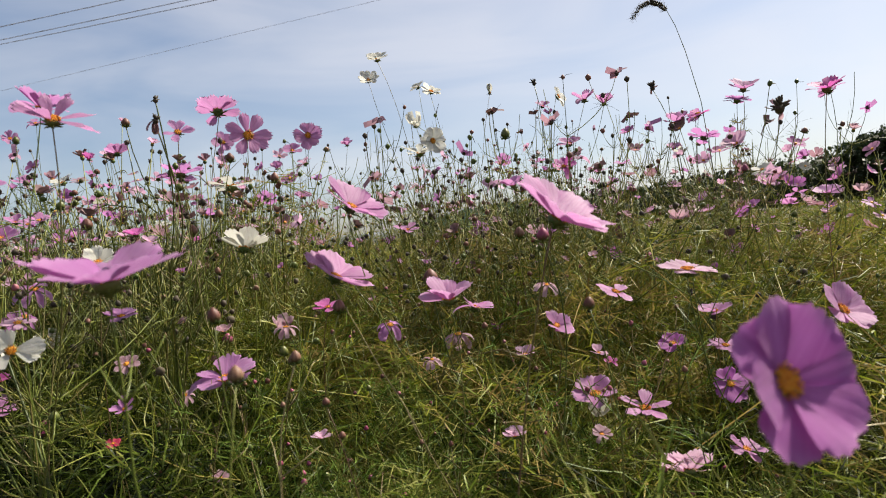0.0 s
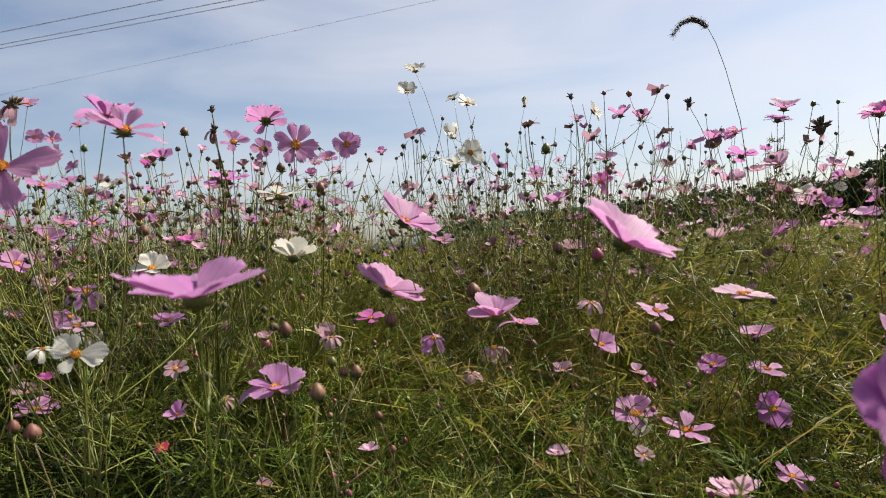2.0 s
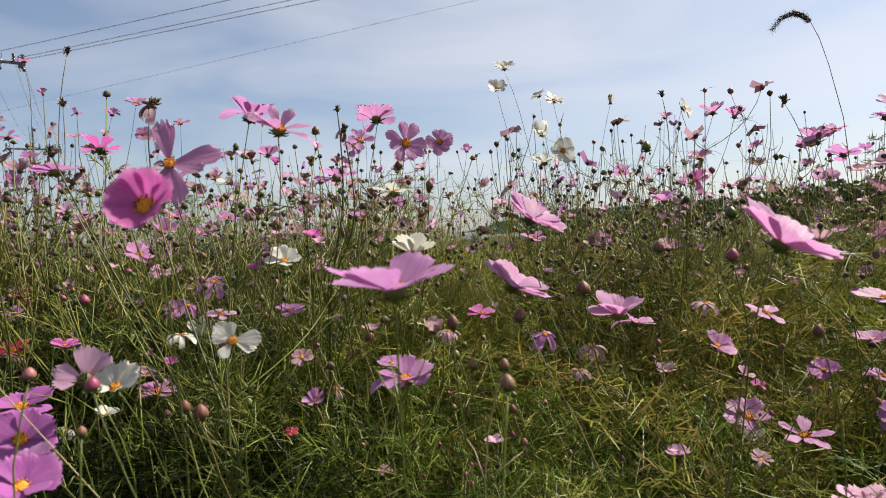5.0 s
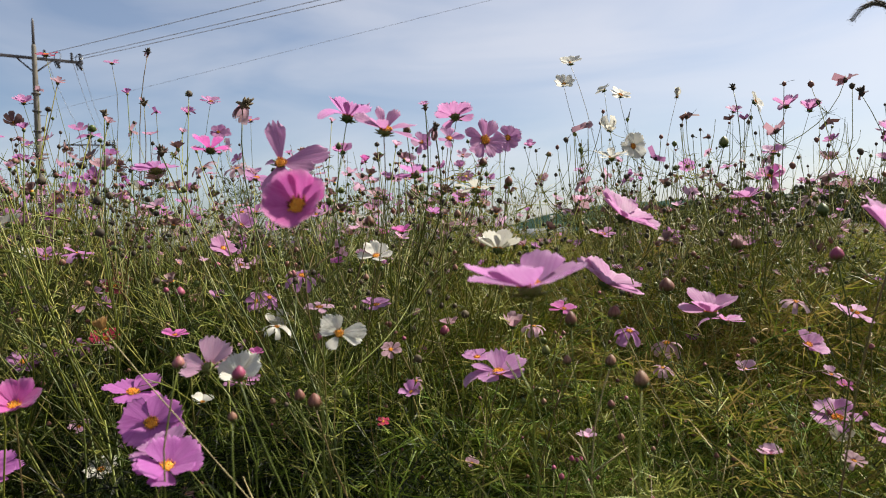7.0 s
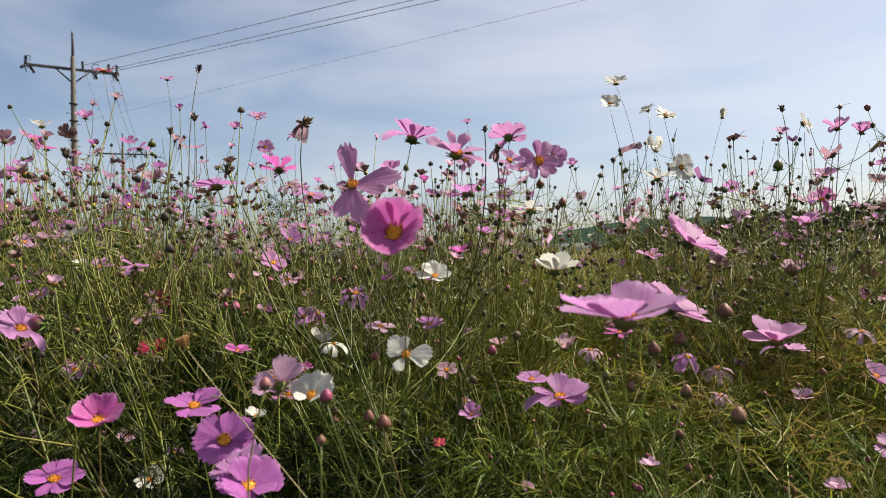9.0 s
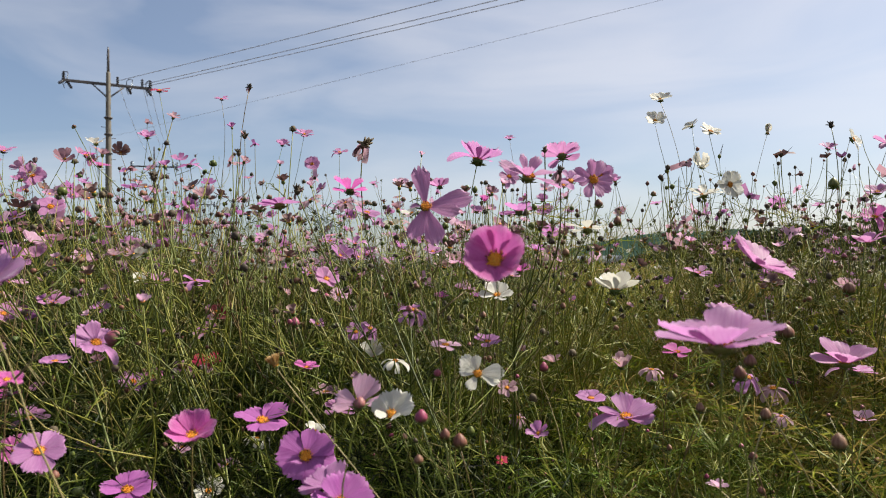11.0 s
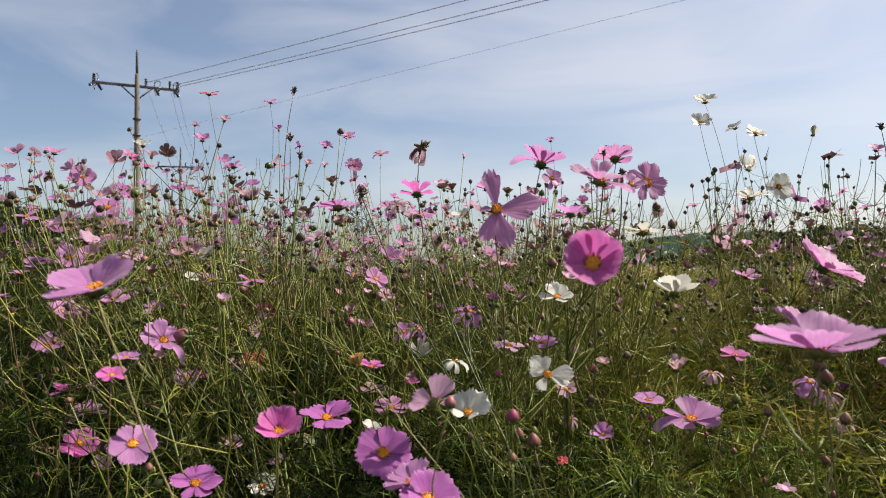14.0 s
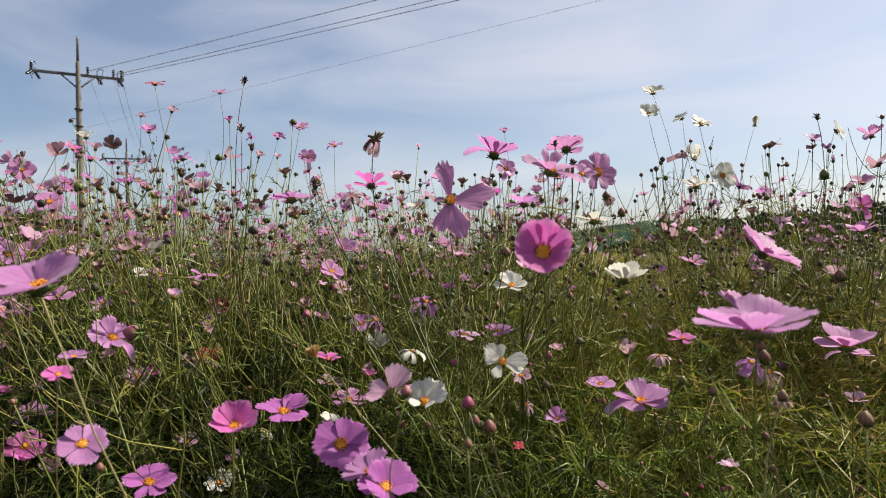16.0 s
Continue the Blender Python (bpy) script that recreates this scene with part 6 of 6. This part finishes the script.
def plants():
    rnd = random.Random(64)
    kinds = [plant_kind(i) for i in range(12)]
    for i in range(84):
        r = rnd.uniform(0.82, 1.2) if i < 56 else rnd.uniform(1.2, 1.9)
        a = radians(rnd.uniform(-66, 48))
        x, y = -0.15 + r * math.sin(a), -0.05 + r * math.cos(a)
        tall = float(canopy(x, y)) * rnd.uniform(0.86, 1.02) + (rnd.uniform(0.0, 0.1) if r > 1.1 else 0)
        if i in (2, 5, 8, 11, 14, 20):
            # tall forked plants beside the first steps
            r, a = rnd.uniform(1.1, 1.35), radians(rnd.uniform(-36, -18))
            x, y, tall = -0.15 + r * math.sin(a), -0.05 + r * math.cos(a), rnd.uniform(0.86, 0.95)
        m = pose(x, y, 0, rnd.uniform(-6, 6), rnd.uniform(-6, 6), rnd.uniform(0, 360))
        if i < len(kinds):
            ob = kinds[i]
            ob.matrix_basis = m
        else:
            ob = copy_thing(kinds[rnd.randrange(len(kinds))], m)
        ob.scale = (tall, tall, tall)
    # a fresh green stand in the middle of the near leaves
    fresh = [plant_kind(i, LEAF_LUSH) for i in (20, 21, 22)]
    for i in range(40):
        x, y = rnd.gauss(0.02, 0.17), rnd.gauss(0.84, 0.16)
        tall = float(canopy(x, y)) * rnd.uniform(0.96, 1.1)
        m = pose(x, y, 0, rnd.uniform(-7, 7), rnd.uniform(-7, 7), rnd.uniform(0, 360))
        if i < 3:
            ob = fresh[i]
            ob.matrix_basis = m
        else:
            ob = copy_thing(fresh[rnd.randrange(3)], m)
        ob.scale = (tall, tall, tall)
    # and a paler one behind it, its sunlit look put into the leaf colour
    pale = [plant_kind(i, LEAF_LIT) for i in (31, 33, 35)]
    for i in range(18):
        x, y = rnd.gauss(0.25, 0.13), rnd.gauss(1.38, 0.17)
        tall = rnd.uniform(0.86, 0.95)
        m = pose(x, y, 0, rnd.uniform(-7, 7), rnd.uniform(-7, 7), rnd.uniform(0, 360))
        if i < 3:
            ob = pale[i]
            ob.matrix_basis = m
        else:
            ob = copy_thing(pale[rnd.randrange(3)], m)
        ob.scale = (tall, tall, tall)


plants()


# ---- far flowers and the web of bare stalks, too many to count ----
def far_flowers():
    rng = np.random.default_rng(91)
    n = 430
    a = np.radians(np.where(rng.random(n) < 0.35, rng.uniform(-64, -12, n), rng.uniform(-62, 44, n)))
    r = np.sqrt(rng.uniform(1.9 ** 2, 6.0 ** 2, n))
    a[:90], r[:90] = np.radians(rng.uniform(-60, -41, 90)), rng.uniform(1.6, 2.6, 90)
    a[90:140], r[90:140] = np.radians(rng.uniform(20, 38, 50)), rng.uniform(1.6, 2.4, 50)
    a[140:220], r[140:220] = np.radians(rng.uniform(-50, -6, 80)), rng.uniform(1.45, 2.2, 80)
    # spent blooms caught among the nearer leaves
    a[350:370], r[350:370] = np.radians(rng.uniform(-58, 44, 20)), rng.uniform(0.9, 1.6, 20)
    a[370:], r[370:] = np.radians(rng.uniform(-82, 74, 60)), np.sqrt(rng.uniform(3.0 ** 2, 12.0 ** 2, 60))
    x, y = -0.15 + r * np.sin(a), -0.05 + r * np.cos(a)
    z = canopy(x, y) + rng.choice([0.0, 1.0], n, p=[0.15, 0.85]) * rng.uniform(0.06, 0.3, n) + rng.uniform(-0.06, 0.05, n)
    z[140:220] = np.maximum(canopy(x, y)[140:220], 0.86) + rng.uniform(0.12, 0.34, 80)
    z[350:370] = canopy(x, y)[350:370] + rng.uniform(-0.05, 0.04, 20)
    sets, slots = [], []
    names = ["pink", "mauve", "pale", "withered", "white", "faded"]
    for i in range(n):
        m = Matrix.Translation((x[i], y[i], z[i])) @ aim((rng.normal(0, 0.45), rng.normal(-0.1, 0.45), 0.85), rng.uniform(0, 6)) @ Matrix.Scale(rng.uniform(0.014, 0.025) * (0.62 if 350 <= i < 370 else 1), 4)
        cup, v, f = rng.uniform(0.0, 0.75) if not 350 <= i < 370 else rng.uniform(0.5, 1.5), [], []
        for k in range(8):
            t = 2 * math.pi * k / 8 + rng.normal(0, 0.08)
            c, s, o = math.cos(t), math.sin(t), len(v)
            lift = cup + rng.normal(0, 0.12)
            for along, half in ((0.1, 0.05), (0.55, 0.27), (0.88, 0.34), (1.0, 0.22)):
                for u in (-1, 1):
                    v.append(m @ Vector((c * along - s * half * u, s * along + c * half * u, lift * along * along + 0.05 * (k % 2))))
            f += [(o + 2 * j, o + 2 * j + 1, o + 2 * j + 3, o + 2 * j + 2) for j in range(3)]
        sets.append((np.array(v), np.array(f)))
        mix = [0.16, 0.14, 0.08, 0.28, 0.04, 0.30] if i < 90 or 350 <= i < 370 else [0.15, 0.10, 0.34, 0.10, 0.06, 0.25]
        slots += [int(rng.choice(6, p=mix))] * len(f)
        v = np.array([m @ Vector((0.17 * math.cos(k * 1.05), 0.17 * math.sin(k * 1.05), h)) for h in (0.0, 0.16) for k in range(6)])
        f = np.array([(k, (k + 1) % 6, 6 + (k + 1) % 6, 6 + k) for k in range(6)] + [(6, 7, 8, 9), (9, 10, 11, 6)])
        sets.append((v, f))
        slots += [6] * len(f)
    foot = np.stack([x + rng.normal(0.06, 0.22, n), y + rng.normal(0, 0.14, n), np.zeros(n)], 1)
    v, f = rods(foot, np.stack([x, y, z], 1), np.stack([rng.normal(0, 0.08, n), rng.normal(0, 0.06, n), np.zeros(n)], 1), np.full(n, 0.0014), np.full(n, 0.0008), 6)
    sets.append((v, f))
    slots += [7] * len(f)
    v, q = stacked(sets)
    me = quick_mesh("far_cosmos_flowers", v, q, PETAL[names[0]])
    for c in names[1:]:
        me.materials.append(PETAL[c])
    me.materials.append(FLORET)
    me.materials.append(STALK)
    me.polygons.foreach_set("material_index", np.array(slots, dtype=np.int32))
    tagged(new("far_cosmos_flowers", me), "pink, lilac and white cosmos flowers massed across the field", "flowers", "", "stuff")


far_flowers()


def feathered_plant(x, y, top):
    """An unbranched young plant whose whorls of long thread leaves stand clear of the rest."""
    rnd = random.Random(12)
    ob = thing("cosmos_plant", x, y, 0, "tall young cosmos plant with whorls of long green thread leaves", "plant", "branching plants in the field")
    pts = [Vector((0.03 * s * s, -0.02 * s, top * s)) for s in (0, 0.25, 0.5, 0.75, 0.9, 1.0)]
    v, f = tube_data(pts, [0.0022, 0.002, 0.0018, 0.0014, 0.001, 0.0006], 6)
    part("stem", raw_mesh("stem", v, f, [STEM]), ob)
    leaves = []
    for k in range(13):
        s = 0.7 + 0.3 * k / 12
        p = Vector((0.03 * s * s, -0.02 * s, top * s))
        for j in range(8):
            az, size = rnd.uniform(0, 6.28), rnd.uniform(0.03, 0.085) * (1.25 - 0.8 * (s - 0.7) / 0.3)
            leaf_spray(rnd, leaves, p, (math.cos(az), math.sin(az), rnd.uniform(-0.1, 0.9)), size)
    v, f = merged(leaves)
    part("foliage", raw_mesh("foliage", v, f, [LEAF_LIT]), ob)


feathered_plant(0.74, 1.62, 1.17)


def spent_heads():
    """Small half-dropped blooms in the tangle along the top of the leaves."""
    rng = np.random.default_rng(33)
    n = 110
    a = np.radians(np.where(np.arange(n) < 40, rng.uniform(-62, -14, n), rng.uniform(-60, 44, n)))
    r = np.sqrt(rng.uniform(1.55 ** 2, 3.0 ** 2, n))
    x, y = -0.15 + r * np.sin(a), -0.05 + r * np.cos(a)
    z = np.maximum(canopy(x, y), 0.92) + rng.gamma(1.6, 0.035, n) * np.where(np.arange(n) < 40, 2.6, 1.8) + 0.005
    near = np.arange(n) >= 97
    a, r = np.where(near, np.radians(rng.uniform(-44, -20, n)), a), np.where(near, rng.uniform(1.2, 1.7, n), r)
    x, y = -0.15 + r * np.sin(a), -0.05 + r * np.cos(a)
    z = np.where(near, rng.uniform(0.93, 1.13, n), z)
    c = np.stack([x, y, z], 1)
    w = rng.uniform(0.008, 0.017, n) * np.where(near, 1.15, 1.0)
    colour = rng.choice(6, n, p=[0.12, 0.06, 0.22, 0.20, 0.06, 0.34])
    colour = np.where(near & (colour > 2), rng.integers(0, 3, n), colour)
    axis = unit(np.stack([rng.normal(0, 0.6, n), rng.normal(0, 0.6, n), np.ones(n)], 1))
    sets, slots = [], []
    for k in range(6):
        out = unit(np.cross(axis, rng.normal(size=(n, 3))))
        v, q = ribbons(c, unit(out + axis * rng.uniform(0.0, 1.2, n)[:, None]), w * rng.uniform(0.6, 1.2, n), w * rng.uniform(0.4, 0.8, n), rng.uniform(-0.4, 0.5, n), 2, rng, 0.9)
        sets.append((v, q))
        slots += list(np.tile(colour, 2))
    v, q = rods(c - axis * (w * 0.55)[:, None], c + axis * (w * 0.25)[:, None], np.zeros((n, 3)), w * 0.2, w * 0.42, 2, 5)
    sets.append((v, q))
    slots += [6] * len(q)
    foot = np.stack([x + rng.normal(0.04, 0.2, n), y + rng.normal(0, 0.12, n), np.full(n, 0.3)], 1)
    v, q = rods(foot, c - axis * (w * 0.5)[:, None], np.stack([rng.normal(0, 0.05, n), rng.normal(0, 0.05, n), np.zeros(n)], 1), np.full(n, 0.0012), np.full(n, 0.0007), 5)
    sets.append((v, q))
    slots += [7] * len(q)
    v, q = stacked(sets)
    me = quick_mesh("spent_cosmos_heads", v, q, PETAL["pink"])
    for m in (PETAL["mauve"], PETAL["pale"], PETAL["withered"], PETAL["white"], PETAL["faded"], BUD["brown"], STALK):
        me.materials.append(m)
    me.polygons.foreach_set("material_index", np.array(slots, dtype=np.int32))
    tagged(new("spent_cosmos_heads", me), "small half-dropped pink and brown cosmos blooms in the tangle", "flowers", "", "stuff")


spent_heads()


def stalk_web():
    """Bare stalks that fork again and again, with dark buds, seed heads and half-dropped blooms at their tips."""
    rng = np.random.default_rng(57)
    n = 72
    k = np.arange(n)
    a, r = np.radians(rng.uniform(-62, 44, n)), np.sqrt(rng.uniform(1.6 ** 2, 2.6 ** 2, n))
    clump, left, mass = k < 26, (k >= 26) & (k < 32), (k >= 32) & (k < 56)
    a = np.where(clump, np.radians(rng.normal(9, 8, n)), np.where(left, np.radians(rng.normal(-42, 3.5, n)), np.where(mass, np.radians(rng.uniform(-46, -8, n)), a)))
    r = np.where(clump, rng.uniform(1.3, 1.75, n), np.where(left, rng.uniform(1.45, 1.8, n), np.where(mass, rng.uniform(1.1, 2.0, n), r)))
    x, y = -0.15 + r * np.sin(a), -0.05 + r * np.cos(a)
    foot = np.stack([x, y, np.zeros(n)], 1)
    hub = foot + np.stack([rng.normal(-0.03, 0.1, n), rng.normal(0, 0.07, n), np.clip(canopy(x, y), 0.78, 0.95) + rng.uniform(-0.12, 0.03, n)], 1)
    bow = np.stack([rng.normal(0, 0.03, n), rng.normal(0, 0.03, n), np.zeros(n)], 1)
    sets, slots = [rods(foot, hub, bow, np.full(n, 0.0019), np.full(n, 0.0015), 6)], []
    slots += [0] * len(sets[0][1])

    def fork(p, per, out0, out1, up0, up1, low, high, r0, r1):
        """Branches that leave p sideways and bend upwards. Returns their starts, tips and bends."""
        m = len(p) * per
        az, out, up = rng.uniform(0, 6.28, m), rng.uniform(out0, out1, m), rng.uniform(up0, up1, m)
        side = np.stack([np.cos(az), np.sin(az), np.zeros(m)], 1)
        start = np.repeat(p, per, axis=0)
        up = np.clip(up, 0.02, np.maximum(np.where(start[:, 0] < -0.6, 1.42, 1.22) - start[:, 2], 0.03))
        tip = start + side * out[:, None] + np.stack([np.zeros(m), np.zeros(m), up], 1)
        bend = side * (out * rng.uniform(0.1, 0.32, m))[:, None] - np.stack([np.zeros(m), np.zeros(m), up * rng.uniform(0.02, 0.14, m)], 1)
        v, q = rods(start, tip, bend, np.full(m, r0), np.full(m, r1), 5)
        sets.append((v, q))
        slots.extend([0] * len(q))
        s = rng.uniform(low, high, m)[:, None]
        return tip, start * (1 - s) + tip * s + bend * (4 * s * (1 - s))

    tip1, mid1 = fork(hub, 5, 0.03, 0.26, 0.07, 0.40, 0.3, 0.8, 0.0013, 0.0007)
    tip2, mid2 = fork(mid1, 2, 0.03, 0.12, 0.06, 0.20, 0.3, 0.75, 0.0009, 0.0006)
    tip3, _ = fork(mid2[::2], 1, 0.02, 0.07, 0.03, 0.12, 0.3, 0.7, 0.0007, 0.0005)
    ends = np.concatenate([tip1, tip2[rng.random(len(tip2)) < 0.5], tip3[rng.random(len(tip3)) < 0.4]])
    m = len(ends)
    w = rng.uniform(0.0030, 0.0058, m)
    kind = rng.choice([1, 2, 3], m, p=[0.5, 0.24, 0.26])
    rows = []
    for hh, rr in ((-1.0, 0.3), (-0.4, 0.9), (0.35, 0.95), (1.05, 0.35)):
        for j in range(6):
            t = j * math.pi / 3
            g = rr * rng.uniform(0.75, 1.15, m)
            rows.append(ends + np.stack([w * g * math.cos(t), w * g * math.sin(t), w * hh], 1))
    v = np.stack(rows, axis=1).reshape(-1, 3)
    base = np.arange(m)[:, None] * 24
    qs = [base + np.array([[i * 6 + j, i * 6 + (j + 1) % 6, (i + 1) * 6 + (j + 1) % 6, (i + 1) * 6 + j]]) for i in range(3) for j in range(6)]
    qs += [base + np.array([[18, 19, 20, 21]]), base + np.array([[21, 22, 23, 18]])]
    sets.append((v, np.concatenate(qs)))
    slots += list(np.tile(kind, len(qs)))
    # small pink blooms on some tips, bracts on others
    bloom, tint = (rng.random(m) < 0.22) & (ends[:, 2] > 0.99), rng.choice([4, 5, 6, 7, 8], m, p=[0.16, 0.28, 0.12, 0.12, 0.32])
    for j in range(7):
        pick = bloom if j >= 2 else rng.random(m) < 0.4
        c, ww = ends[pick], w[pick]
        az, el = rng.uniform(-0.4, 0.4, len(c)) + j * 1.26, rng.uniform(-0.2, 0.9, len(c))
        d = np.stack([np.cos(az) * np.cos(el), np.sin(az) * np.cos(el), np.sin(el)], 1)
        v, q = ribbons(c, d, ww * rng.uniform(2.2, 4.2, len(c)), ww * (0.5 if j < 2 else 2.1), rng.uniform(-0.3, 0.5, len(c)), 2, rng, 0.4 if j < 2 else 1.1)
        sets.append((v, q))
        slots += list(np.tile(np.full(len(c), 1) if j < 2 else tint[pick], 2))
    # sparse thread leaves up the stalks
    lp = np.concatenate([mid1, mid2, mid1 * 0.5 + np.repeat(hub, 5, axis=0) * 0.5])
    ml = len(lp)
    for j in range(11):
        az, el = rng.uniform(0, 6.28, ml), rng.normal(0.5, 0.4, ml)
        dd = np.stack([np.cos(az) * np.cos(el), np.sin(az) * np.cos(el), np.sin(el)], 1)
        v, q = ribbons(lp, dd, rng.uniform(0.025, 0.08, ml) * np.interp(lp[:, 2], [0.97, 1.16], [1.0, 0.4]), np.full(ml, 0.0009), rng.uniform(-0.2, 0.5, ml), 2, rng, 0.4)
        sets.append((v, q))
        slots += [0] * len(q)
    v, q = stacked(sets)
    me = quick_mesh("cosmos_stalk_web", v, q, STALK)
    for c in ("dark", "green", "brown"):
        me.materials.append(BUD[c])
    for c in ("withered", "faded", "mauve", "pink", "pale"):
        me.materials.append(PETAL[c])
    me.polygons.foreach_set("material_index", np.array(slots, dtype=np.int32))
    tagged(new("cosmos_stalk_web", me), "web of thin forked cosmos stalks with small dark seed heads", "flower stalks", "", "stuff")


stalk_web()
